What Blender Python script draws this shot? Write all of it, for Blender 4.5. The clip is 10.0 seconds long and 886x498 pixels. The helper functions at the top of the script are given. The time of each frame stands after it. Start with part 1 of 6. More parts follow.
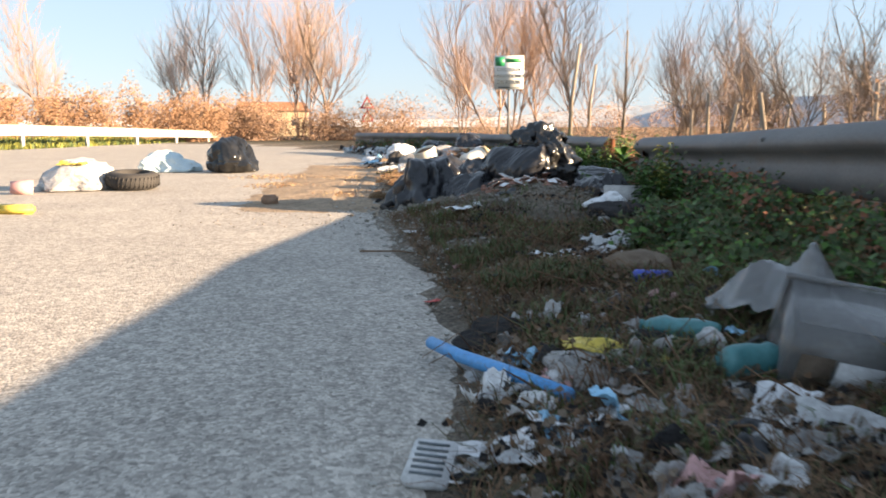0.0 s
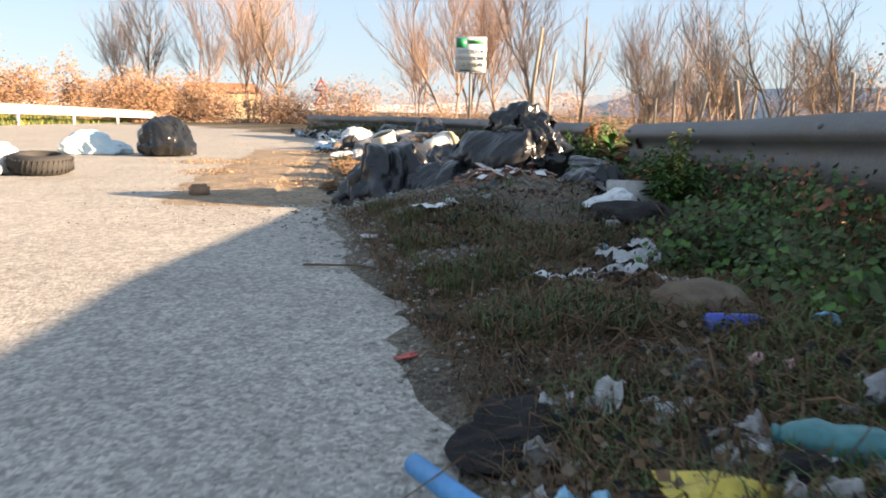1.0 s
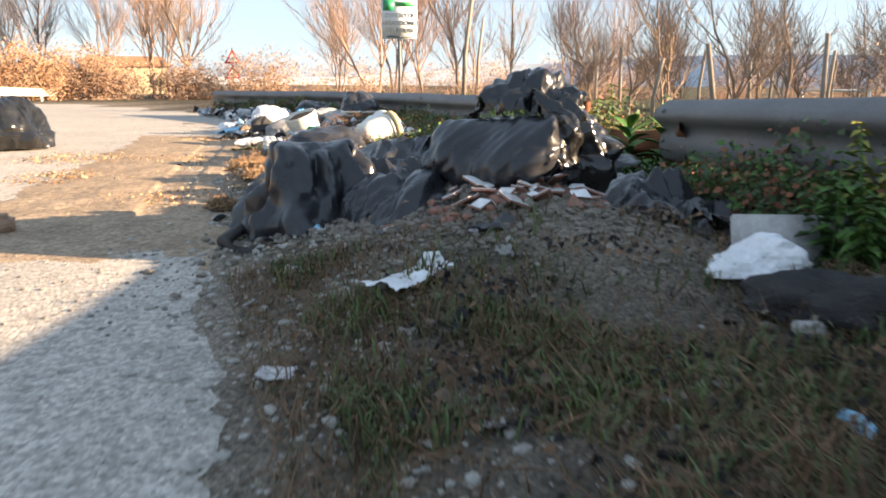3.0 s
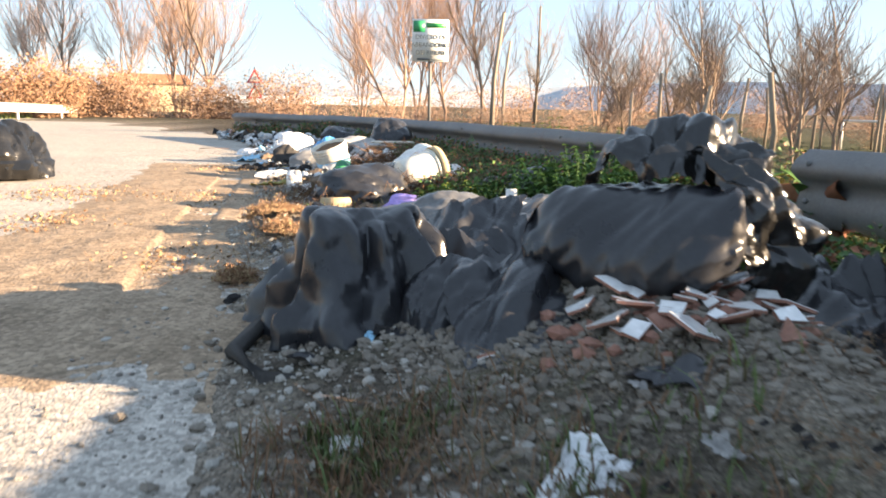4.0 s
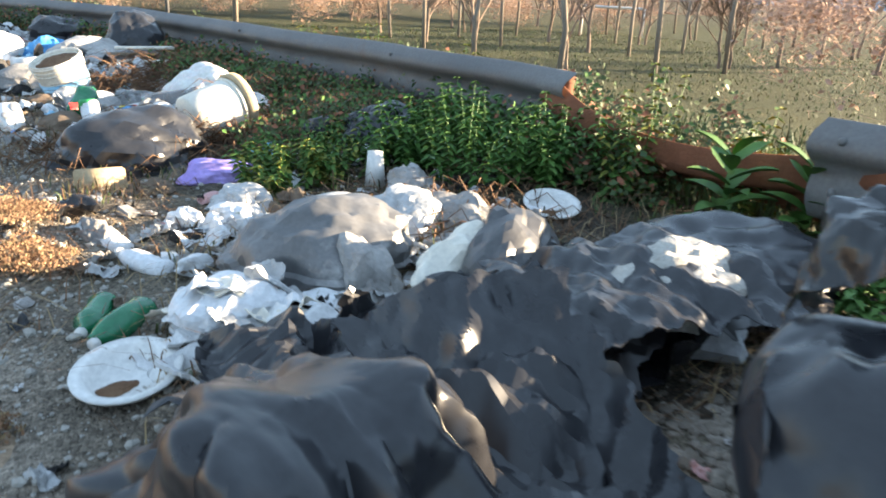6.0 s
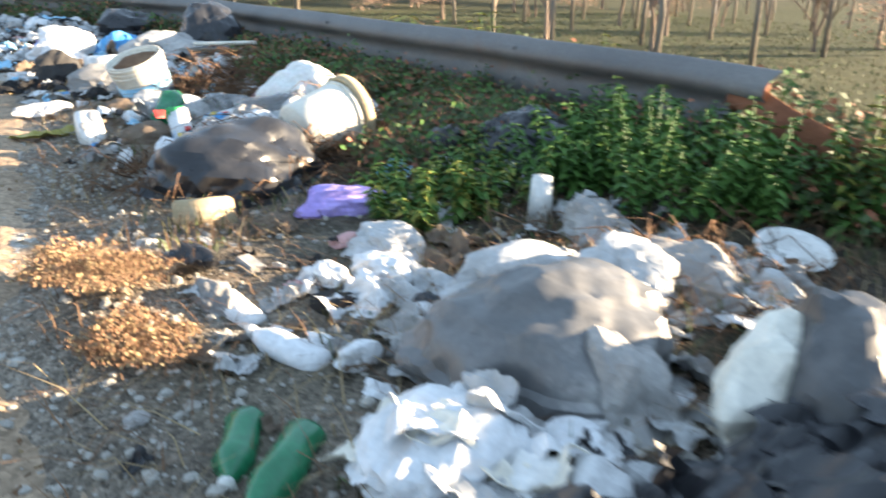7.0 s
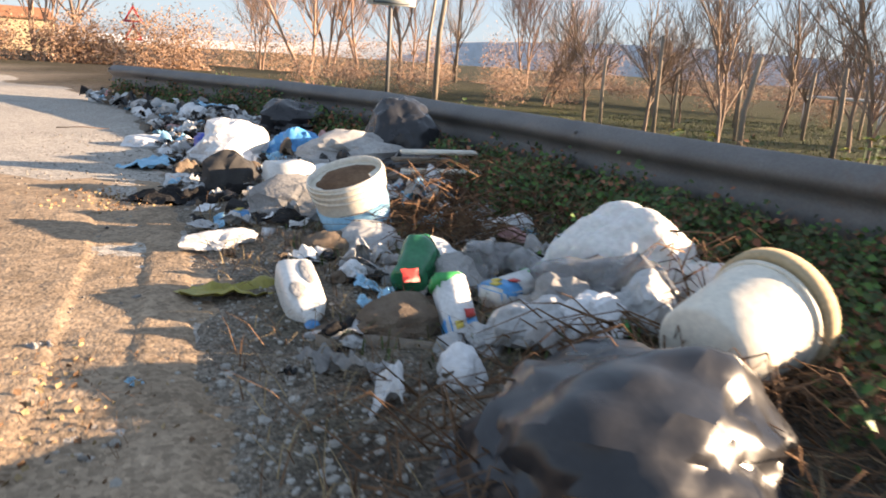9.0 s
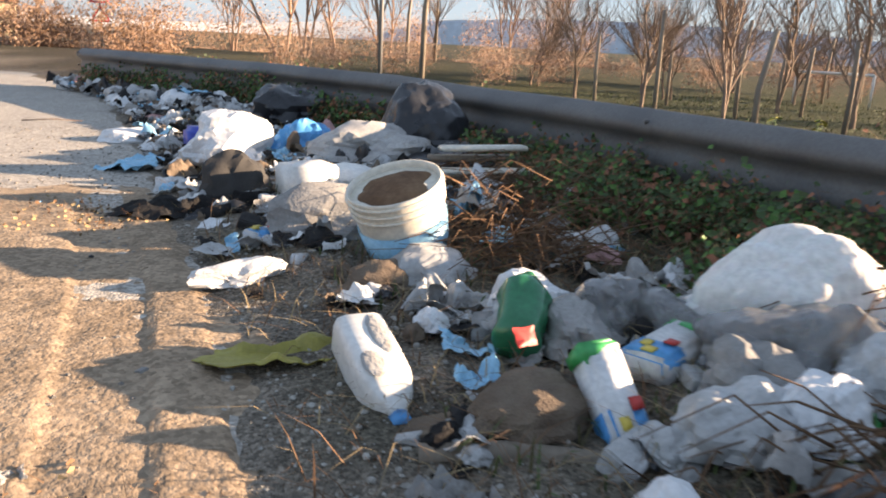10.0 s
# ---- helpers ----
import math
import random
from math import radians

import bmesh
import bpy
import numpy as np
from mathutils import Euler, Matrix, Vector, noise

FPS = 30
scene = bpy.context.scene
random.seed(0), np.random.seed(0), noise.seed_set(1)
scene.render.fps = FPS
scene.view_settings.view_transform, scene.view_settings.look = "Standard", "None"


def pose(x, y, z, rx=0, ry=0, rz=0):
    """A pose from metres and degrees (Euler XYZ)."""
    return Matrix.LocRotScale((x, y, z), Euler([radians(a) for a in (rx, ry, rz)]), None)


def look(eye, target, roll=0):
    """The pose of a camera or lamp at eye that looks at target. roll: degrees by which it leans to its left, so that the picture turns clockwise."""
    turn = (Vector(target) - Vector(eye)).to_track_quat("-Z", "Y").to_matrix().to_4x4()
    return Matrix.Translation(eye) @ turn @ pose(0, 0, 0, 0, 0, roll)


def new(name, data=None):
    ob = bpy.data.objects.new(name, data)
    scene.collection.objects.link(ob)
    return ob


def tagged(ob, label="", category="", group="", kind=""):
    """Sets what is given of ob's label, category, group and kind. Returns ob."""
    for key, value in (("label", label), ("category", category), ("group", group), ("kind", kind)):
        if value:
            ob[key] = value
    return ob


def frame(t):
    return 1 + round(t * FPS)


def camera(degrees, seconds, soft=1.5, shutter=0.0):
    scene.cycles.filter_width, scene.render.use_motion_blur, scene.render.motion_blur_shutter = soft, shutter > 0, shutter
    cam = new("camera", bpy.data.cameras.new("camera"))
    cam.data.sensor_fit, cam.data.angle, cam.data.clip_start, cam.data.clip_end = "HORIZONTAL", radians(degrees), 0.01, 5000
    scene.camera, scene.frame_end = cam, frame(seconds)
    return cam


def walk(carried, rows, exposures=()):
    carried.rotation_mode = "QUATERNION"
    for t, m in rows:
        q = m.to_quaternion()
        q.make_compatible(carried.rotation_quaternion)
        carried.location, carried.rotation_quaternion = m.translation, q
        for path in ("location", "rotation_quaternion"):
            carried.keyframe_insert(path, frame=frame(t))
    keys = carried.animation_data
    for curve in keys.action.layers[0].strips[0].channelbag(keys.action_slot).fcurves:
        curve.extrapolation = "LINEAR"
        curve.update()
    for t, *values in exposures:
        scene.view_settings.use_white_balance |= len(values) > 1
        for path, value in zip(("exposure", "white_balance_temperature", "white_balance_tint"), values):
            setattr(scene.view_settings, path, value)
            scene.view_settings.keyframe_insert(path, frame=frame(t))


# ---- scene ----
cam = camera(60.9, 10.0, soft=1.8, shutter=0.35)
PATH = [
    (0, (0.166, 0.071, 0.738), (0.151, 2.045, 0.416), 0.1),
    (0.5, (0.123, 0.559, 0.715), (0.039, 2.528, 0.376), 1.2),
    (1, (0.086, 1.118, 0.69), (0.193, 3.083, 0.334), 1.2),
    (1.5, (0.08, 1.608, 0.676), (0.198, 3.565, 0.279), 0.1),
    (2, (0.033, 2.109, 0.676), (0.209, 4.054, 0.242), -0.2),
    (2.2, (0.05, 2.331, 0.682), (0.26, 4.271, 0.24), -0.4),
    (3.3, (0.02, 3.713, 0.713), (0.346, 5.645, 0.311), 0.2),
    (3.5, (-0.006, 3.941, 0.716), (0.331, 5.875, 0.332), -0.1),
    (4, (-0.08, 4.416, 0.786), (0.18, 6.364, 0.414), 1.3),
    (4.5, (-0.141, 4.863, 0.847), (0.309, 6.767, 0.433), 0.2),
    (5, (-0.207, 5.263, 0.946), (0.397, 7.088, 0.394), 1.3),
    (5.2, (-0.244, 5.426, 0.969), (0.568, 7.153, 0.37), 1.9),
    (6.3, (-0.32, 6.282, 0.989), (0.575, 7.939, 0.316), 2.6),
    (6.5, (-0.349, 6.455, 0.986), (0.539, 8.107, 0.292), 1.7),
    (7, (-0.405, 6.907, 0.96), (0.356, 8.622, 0.266), 1.6),
    (7.5, (-0.501, 7.491, 0.926), (0.08, 9.318, 0.357), 2.3),
    (8, (-0.599, 7.96, 0.912), (0.016, 9.803, 0.438), 1.7),
    (8.5, (-0.678, 8.396, 0.884), (-0.07, 10.24, 0.402), 2.0),
    (9, (-0.779, 8.885, 0.897), (-0.229, 10.748, 0.419), 3.8),
    (9.5, (-0.886, 9.293, 0.887), (-0.248, 11.133, 0.43), 2.7),
    (10, (-0.935, 9.714, 0.876), (-0.327, 11.546, 0.35), 3.1),
]
walk(cam, [(t, look(eye, target, roll)) for t, eye, target, roll in PATH],
     [(0, 2.32, 6600, 13), (2.2, 2.4, 6600, 13), (3.5, 2.6, 6550, 13), (5.2, 2.75, 6350, 10), (6.5, 3.0, 6000, 7), (7.4, 2.85, 6350, 11), (8, 2.5, 6600, 16), (10, 2.18, 6500, 16)])

# ---- world and sun ----
SUN_EL, SUN_AZ = 13.5, -13.0   # degrees above the ground; bearing from +x towards +y
world = bpy.data.worlds.new("world")
scene.world = world
world.use_nodes = True
wn = world.node_tree
sky = wn.nodes.new("ShaderNodeTexSky")
sky.sky_type = "NISHITA"
sky.sun_disc = False
sky.sun_elevation, sky.sun_rotation = radians(SUN_EL), radians(90 - SUN_AZ)
sky.air_density, sky.dust_density, sky.ozone_density = 1.0, 0.3, 1.5
wn.nodes["Background"].inputs[1].default_value = 0.085
haze = wn.nodes.new("ShaderNodeMix")   # an even winter haze over the clear sky
haze.data_type = "RGBA"
haze.inputs[0].default_value = 0.84
haze.inputs[7].default_value = (1.25, 1.62, 2.05, 1)
wn.links.new(sky.outputs[0], haze.inputs[6])
wn.links.new(haze.outputs[2], wn.nodes["Background"].inputs[0])
sun = new("sun", bpy.data.lights.new("sun", "SUN"))
sun.data.energy, sun.data.angle, sun.data.color = 5.0, radians(0.53), (1.0, 0.75, 0.49)
sd = Vector((math.cos(radians(SUN_EL)) * math.cos(radians(SUN_AZ)), math.cos(radians(SUN_EL)) * math.sin(radians(SUN_AZ)), math.sin(radians(SUN_EL))))
sun.matrix_world = look(sd * 50, (0, 0, 0))

# ---- materials ----
def material(name, a, b, rough=0.7, scale=8.0, fine=90.0, bump=0.3, dist=0.01, metal=0.0, trans=0.0, stain=None, stain_at=0.6, stretch=(1, 1, 1), vary=0.0, sss=0.0, alpha=1.0, spec=0.5, speck=0.35):
    """Two colours mixed by coarse and fine noise, with relief, optional stains and a change from object to object."""
    m = bpy.data.materials.new(name)
    m.use_nodes = True
    t = m.node_tree
    p = t.nodes["Principled BSDF"]
    co = t.nodes.new("ShaderNodeTexCoord")
    mp = t.nodes.new("ShaderNodeMapping")
    mp.inputs["Scale"].default_value = stretch
    t.links.new(co.outputs["Object"], mp.inputs[0])

    def noise_tex(sc, det=4.0, ro=0.6):
        n = t.nodes.new("ShaderNodeTexNoise")
        n.inputs["Scale"].default_value, n.inputs["Detail"].default_value, n.inputs["Roughness"].default_value = sc, det, ro
        t.links.new(mp.outputs[0], n.inputs["Vector"])
        return n.outputs["Fac"]

    def mix(f, x, y, blend="MIX"):
        n = t.nodes.new("ShaderNodeMix")
        n.data_type, n.blend_type = "RGBA", blend
        for k, v in ((0, f), (6, x), (7, y)):
            if hasattr(v, "is_linked"):
                t.links.new(v, n.inputs[k])
            else:
                n.inputs[k].default_value = v if k == 0 else (*v, 1)
        return n.outputs[2]

    def ramp(f, lo, hi):
        n = t.nodes.new("ShaderNodeMapRange")
        n.inputs[1].default_value, n.inputs[2].default_value = lo, hi
        t.links.new(f, n.inputs[0])
        return n.outputs[0]

    coarse, small = noise_tex(scale), noise_tex(fine, 2.0)
    c = mix(ramp(coarse, 0.35, 0.65), a, b)
    c = mix(ramp(small, 0.3, 0.7), c, mix(speck, c, tuple(0.4 * v for v in a), "MIX"))
    if stain:
        c = mix(ramp(noise_tex(scale * 0.45, 6.0, 0.7), stain_at, stain_at + 0.12), c, stain)
    if vary:
        oi = t.nodes.new("ShaderNodeObjectInfo")
        h = t.nodes.new("ShaderNodeHueSaturation")
        v = t.nodes.new("ShaderNodeMapRange")
        v.inputs[3].default_value, v.inputs[4].default_value = 1 - vary, 1 + vary
        t.links.new(oi.outputs["Random"], v.inputs[0])
        t.links.new(v.outputs[0], h.inputs["Value"])
        t.links.new(c, h.inputs["Color"])
        c = h.outputs[0]
    t.links.new(c, p.inputs["Base Color"])
    p.inputs["Metallic"].default_value = metal
    p.inputs["Transmission Weight"].default_value = trans
    p.inputs["Alpha"].default_value = alpha
    p.inputs["Specular IOR Level"].default_value = spec if rough < 0.85 else spec * 0.3
    if sss:
        p.inputs["Subsurface Weight"].default_value = sss
        p.inputs["Subsurface Scale"].default_value = 0.02
    r = t.nodes.new("ShaderNodeMapRange")
    r.inputs[3].default_value, r.inputs[4].default_value = max(0.05, rough - 0.12), min(1, rough + 0.12)
    t.links.new(coarse, r.inputs[0])
    t.links.new(r.outputs[0], p.inputs["Roughness"])
    if bump:
        add = t.nodes.new("ShaderNodeMath")
        add.operation = "ADD"
        t.links.new(coarse, add.inputs[0])
        t.links.new(small, add.inputs[1])
        bn = t.nodes.new("ShaderNodeBump")
        bn.inputs["Strength"].default_value, bn.inputs["Distance"].default_value = bump, dist
        t.links.new(add.outputs[0], bn.inputs["Height"])
        t.links.new(bn.outputs[0], p.inputs["Normal"])
    return m


def aggregate(m, scale, depth, bump):
    """Adds single stones of differing tone and height to a surface."""
    t = m.node_tree
    p = t.nodes["Principled BSDF"]
    colour = p.inputs["Base Color"].links[0].from_socket
    co = t.nodes.new("ShaderNodeTexCoord")
    for k, (sc, de) in enumerate(((scale, depth), (scale * 0.4, depth * 0.55))):
        v = t.nodes.new("ShaderNodeTexVoronoi")
        v.inputs["Scale"].default_value = sc
        t.links.new(co.outputs["Object"], v.inputs["Vector"])
        s = t.nodes.new("ShaderNodeSeparateColor")
        t.links.new(v.outputs["Color"], s.inputs[0])
        r = t.nodes.new("ShaderNodeMapRange")
        r.inputs[3].default_value, r.inputs[4].default_value = 1 - de, 1 + de * 0.7
        t.links.new(s.outputs[0], r.inputs[0])
        h = t.nodes.new("ShaderNodeHueSaturation")
        t.links.new(r.outputs[0], h.inputs["Value"])
        t.links.new(colour, h.inputs["Color"])
        colour = h.outputs[0]
        if k == 0:
            bn = t.nodes.new("ShaderNodeBump")
            bn.invert = True
            bn.inputs["Strength"].default_value, bn.inputs["Distance"].default_value = bump, 0.006
            t.links.new(v.outputs["Distance"], bn.inputs["Height"])
            old = p.inputs["Normal"].links[0].from_socket
            t.links.new(old, bn.inputs["Normal"])
            t.links.new(bn.outputs[0], p.inputs["Normal"])
    t.links.new(colour, p.inputs["Base Color"])


def plastic_film(name, a, b, rough, spec=0.5, wrinkle=9.0, strength=0.7, trans=0.0, dust_or_glint=None):
    """Thin creased film: sharp folds from stretched ridged noise."""
    m = material(name, a, b, rough, 5.0, 60.0, 0.0, trans=trans, spec=spec, stain=dust_or_glint, stain_at=0.58)
    t = m.node_tree
    p = t.nodes["Principled BSDF"]
    co = t.nodes.new("ShaderNodeTexCoord")
    heights = []
    for k, (sc, st) in enumerate(((wrinkle * 0.8, (1, 1, 0.4)), (wrinkle * 2.2, (0.45, 1, 1)))):
        mp = t.nodes.new("ShaderNodeMapping")
        mp.inputs["Scale"].default_value = st
        mp.inputs["Rotation"].default_value = (0.3, 0.4 + k, 0.7 * k)
        t.links.new(co.outputs["Object"], mp.inputs[0])
        warp = t.nodes.new("ShaderNodeTexNoise")
        warp.inputs["Scale"].default_value, warp.inputs["Detail"].default_value = sc * 0.6, 1.0
        t.links.new(mp.outputs[0], warp.inputs["Vector"])
        shift = t.nodes.new("ShaderNodeMix")
        shift.data_type = "VECTOR"
        shift.inputs[0].default_value = 0.12
        t.links.new(mp.outputs[0], shift.inputs[4])
        t.links.new(warp.outputs["Color"], shift.inputs[5])
        v = t.nodes.new("ShaderNodeTexVoronoi")
        v.inputs["Scale"].default_value = sc
        t.links.new(shift.outputs[1], v.inputs["Vector"])
        w = t.nodes.new("ShaderNodeMath")
        w.operation = "MULTIPLY"
        w.inputs[1].default_value = 1.0 if k == 0 else 0.45
        t.links.new(v.outputs["Distance"], w.inputs[0])
        heights.append(w.outputs[0])
    add = t.nodes.new("ShaderNodeMath")
    t.links.new(heights[0], add.inputs[0])
    t.links.new(heights[1], add.inputs[1])
    bn = t.nodes.new("ShaderNodeBump")
    bn.inputs["Strength"].default_value, bn.inputs["Distance"].default_value = strength * 0.55, 0.02
    t.links.new(add.outputs[0], bn.inputs["Height"])
    t.links.new(bn.outputs[0], p.inputs["Normal"])
    return m


M_ASPHALT = material("worn_asphalt", (0.42, 0.385, 0.34), (0.50, 0.46, 0.405), 0.9, 1.1, 95.0, 0.35, 0.006, stain=(0.36, 0.335, 0.30), stain_at=0.62, speck=0.4)
aggregate(M_ASPHALT, 85.0, 0.36, 0.35)
M_BLACK = plastic_film("black_bin_liner", (0.017, 0.0175, 0.021), (0.03, 0.031, 0.035), 0.3, 0.5, 5.0, 0.45, dust_or_glint=(0.038, 0.037, 0.037))
M_BLACK_SHINY = plastic_film("glossy_black_film", (0.008, 0.008, 0.008), (0.016, 0.016, 0.016), 0.2, 0.6, 7.0, 0.6)
M_RUBBLE = material("dusty_mortar_rubble", (0.17, 0.148, 0.122), (0.28, 0.25, 0.21), 0.95, 14, 120, 0.8, 0.01)
# M_VEIL's pale patches put the light caught on creases into the colour.
M_VEIL = plastic_film("glint_streaked_translucent_film", (0.10, 0.10, 0.10), (0.17, 0.17, 0.17), 0.4, 0.6, 5.0, 0.7, dust_or_glint=(0.42, 0.41, 0.39))
M_PALESTONE = material("pale_limestone_chips", (0.4, 0.38, 0.34), (0.55, 0.53, 0.48), 0.95, 14, 120, 0.5, 0.01, vary=0.2)
M_FOIL = plastic_film("dark_grey_film", (0.05, 0.05, 0.052), (0.09, 0.09, 0.092), 0.4, 0.5, 8.0, 0.7, dust_or_glint=(0.13, 0.12, 0.1))
M_WHITE_FILM = plastic_film("white_plastic_film", (0.66, 0.67, 0.68), (0.76, 0.77, 0.78), 0.4, 0.5, 12.0, 0.7)
M_DIRTY_FILM = plastic_film("dirty_pale_film", (0.36, 0.36, 0.35), (0.55, 0.56, 0.57), 0.42, 0.5, 12.0, 0.9, dust_or_glint=(0.2, 0.17, 0.13))
M_CLEAR = plastic_film("milky_clear_film", (0.5, 0.5, 0.5), (0.66, 0.66, 0.66), 0.22, 0.5, 9.0, 0.8, trans=0.75)
M_WHITE = material("white_plastic", (0.78, 0.77, 0.74), (0.70, 0.69, 0.65), 0.4, 5, 60, 0.12, 0.004, stain=(0.42, 0.36, 0.28), stain_at=0.64)
M_CREAM = material("creamy_white_plastic", (0.80, 0.76, 0.66), (0.72, 0.67, 0.56), 0.45, 4, 50, 0.15, 0.004, stain=(0.5, 0.42, 0.3), stain_at=0.64)
M_FOAM = material("white_padded_wadding", (0.72, 0.71, 0.68), (0.80, 0.79, 0.76), 0.85, 7, 45, 0.2, 0.015, stain=(0.45, 0.4, 0.33), stain_at=0.66, sss=0.1)
M_PAPER = material("crumpled_white_paper", (0.72, 0.72, 0.71), (0.62, 0.62, 0.62), 0.8, 12, 90, 0.4, 0.006, stain=(0.4, 0.36, 0.3), stain_at=0.62, vary=0.12)
M_GREYPAPER = material("soiled_grey_card", (0.3, 0.29, 0.28), (0.42, 0.41, 0.39), 0.85, 9, 70, 0.5, 0.008, stain=(0.16, 0.13, 0.1), stain_at=0.58, vary=0.3)
M_CARD = material("tan_cardboard", (0.46, 0.36, 0.22), (0.55, 0.44, 0.28), 0.85, 6, 80, 0.3, 0.005, stain=(0.3, 0.22, 0.13))
M_BLUE = material("light_blue_plastic", (0.07, 0.29, 0.62), (0.09, 0.35, 0.70), 0.4, 6, 60, 0.15, 0.004, stain=(0.2, 0.3, 0.4), stain_at=0.68)
M_CYANFILM = plastic_film("sky_blue_film", (0.25, 0.52, 0.72), (0.36, 0.62, 0.8), 0.4, 0.5, 10, 0.7)
M_PALEBLUE = plastic_film("pale_blue_film", (0.52, 0.66, 0.70), (0.64, 0.75, 0.77), 0.4, 0.5, 8, 0.7)
M_DEEPBLUE = material("deep_blue_plastic", (0.035, 0.06, 0.42), (0.05, 0.09, 0.5), 0.35, 6, 60, 0.1, 0.003)
M_PURPLE = plastic_film("lilac_cloth", (0.40, 0.30, 0.72), (0.50, 0.40, 0.8), 0.75, 0.3, 9, 0.7)
M_YELLOW = material("yellow_plastic", (0.62, 0.46, 0.06), (0.7, 0.54, 0.1), 0.5, 8, 60, 0.2, 0.004, stain=(0.3, 0.22, 0.08))
M_OLIVE = plastic_film("olive_yellow_film", (0.25, 0.22, 0.04), (0.36, 0.31, 0.06), 0.5, 0.4, 10, 0.7)
M_GREEN = material("green_bottle_plastic", (0.03, 0.22, 0.10), (0.05, 0.30, 0.14), 0.22, 8, 60, 0.15, 0.004, trans=0.3)
M_GREENPRINT = material("green_print", (0.04, 0.32, 0.08), (0.06, 0.4, 0.12), 0.4, 8, 60, 0.2, 0.004)
M_TEAL = material("teal_plastic", (0.05, 0.19, 0.20), (0.08, 0.25, 0.26), 0.4, 8, 60, 0.2, 0.004)
M_RED = material("red_print", (0.55, 0.04, 0.03), (0.48, 0.05, 0.04), 0.5, 8, 60, 0.2, 0.004)
M_PINK = material("pinkish_plastic", (0.5, 0.28, 0.27), (0.58, 0.34, 0.32), 0.5, 8, 60, 0.2, 0.004)
M_BROWNCLOTH = material("brown_sackcloth", (0.16, 0.12, 0.09), (0.24, 0.19, 0.14), 0.95, 10, 160, 0.7, 0.01)
M_DARKCLOTH = material("dark_sodden_cloth", (0.025, 0.024, 0.025), (0.05, 0.047, 0.045), 0.9, 10, 140, 0.7, 0.01, vary=0.3)
M_RUBBER = material("worn_black_rubber", (0.03, 0.028, 0.027), (0.05, 0.046, 0.042), 0.8, 8, 100, 0.3, 0.005)
M_TERRA = material("red_clay_ceramic", (0.26, 0.13, 0.095), (0.34, 0.19, 0.145), 0.9, 10, 90, 0.4, 0.005, vary=0.2)
M_GLAZE = material("white_tile_glaze", (0.78, 0.78, 0.77), (0.72, 0.72, 0.71), 0.15, 4, 40, 0.0, stain=(0.45, 0.4, 0.35), stain_at=0.68)
M_STONE = material("grey_rubble_stone", (0.24, 0.22, 0.195), (0.36, 0.335, 0.305), 0.95, 14, 120, 0.8, 0.01, vary=0.3)
M_BRICKSTONE = material("reddish_broken_stone", (0.32, 0.2, 0.13), (0.4, 0.27, 0.19), 0.95, 14, 100, 0.8, 0.01)
# Near rail's shade and far rail's sunshine are put into these two steel colours.
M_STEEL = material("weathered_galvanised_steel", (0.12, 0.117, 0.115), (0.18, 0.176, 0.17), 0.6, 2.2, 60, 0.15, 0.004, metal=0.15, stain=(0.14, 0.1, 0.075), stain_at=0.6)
M_STEEL_LIT = material("sunlit_pale_steel", (0.60, 0.58, 0.53), (0.68, 0.66, 0.6), 0.5, 1.5, 50, 0.1, 0.004, metal=0.2)
M_RUST = material("rusted_steel", (0.16, 0.065, 0.035), (0.26, 0.11, 0.06), 0.9, 5, 80, 0.5, 0.006)
M_BARK = material("grey_brown_bark", (0.2, 0.15, 0.115), (0.29, 0.22, 0.17), 0.95, 3, 30, 0.6, 0.03, stretch=(1, 1, 0.3), vary=0.2)
M_BARKWARM = material("reddish_twig_bark", (0.38, 0.25, 0.18), (0.48, 0.33, 0.245), 0.95, 3, 30, 0.4, 0.02, vary=0.25)
M_DRYLEAF = material("russet_dry_foliage", (0.25, 0.145, 0.085), (0.35, 0.22, 0.135), 0.9, 1.0, 20, 0, vary=0.2)
M_DRYSTEM = material("dead_brown_stems", (0.13, 0.075, 0.045), (0.24, 0.15, 0.09), 0.95, 6, 60, 0.2, 0.004)
M_STRAW = material("dry_straw", (0.30, 0.22, 0.12), (0.42, 0.32, 0.18), 0.9, 6, 60, 0)
M_GRASS = material("green_grass", (0.055, 0.09, 0.022), (0.11, 0.15, 0.04), 0.7, 1.2, 30, 0)
M_GRASS_DRY = material("olive_withered_grass", (0.075, 0.069, 0.034), (0.135, 0.12, 0.064), 0.85, 1.2, 30, 0)
M_NETTLE = material("nettle_leaf", (0.055, 0.13, 0.026), (0.11, 0.21, 0.045), 0.55, 7, 40, 0.2, 0.004, spec=0.25)
M_NETTLE_PALE = material("yellowish_leaf", (0.2, 0.22, 0.04), (0.3, 0.28, 0.06), 0.6, 7, 40, 0.2, 0.004, spec=0.25)
M_BRAMBLE = material("dark_bramble_leaf", (0.035, 0.068, 0.024), (0.08, 0.11, 0.038), 0.6, 7, 40, 0.2, 0.004, spec=0.25)
M_REDLEAF = material("rusty_bramble_leaf", (0.22, 0.07, 0.03), (0.32, 0.13, 0.06), 0.7, 7, 40, 0)
M_WOOD = material("weathered_grey_wood", (0.24, 0.2, 0.16), (0.33, 0.28, 0.22), 0.9, 4, 60, 0.5, 0.006, stretch=(1, 1, 0.15), vary=0.2)
M_PLASTER = material("cream_house_plaster", (0.6, 0.48, 0.3), (0.66, 0.54, 0.35), 0.9, 0.6, 12, 0.1)
M_ROOF = material("clay_roof_tiles", (0.32, 0.16, 0.1), (0.4, 0.22, 0.14), 0.9, 2, 15, 0.3)
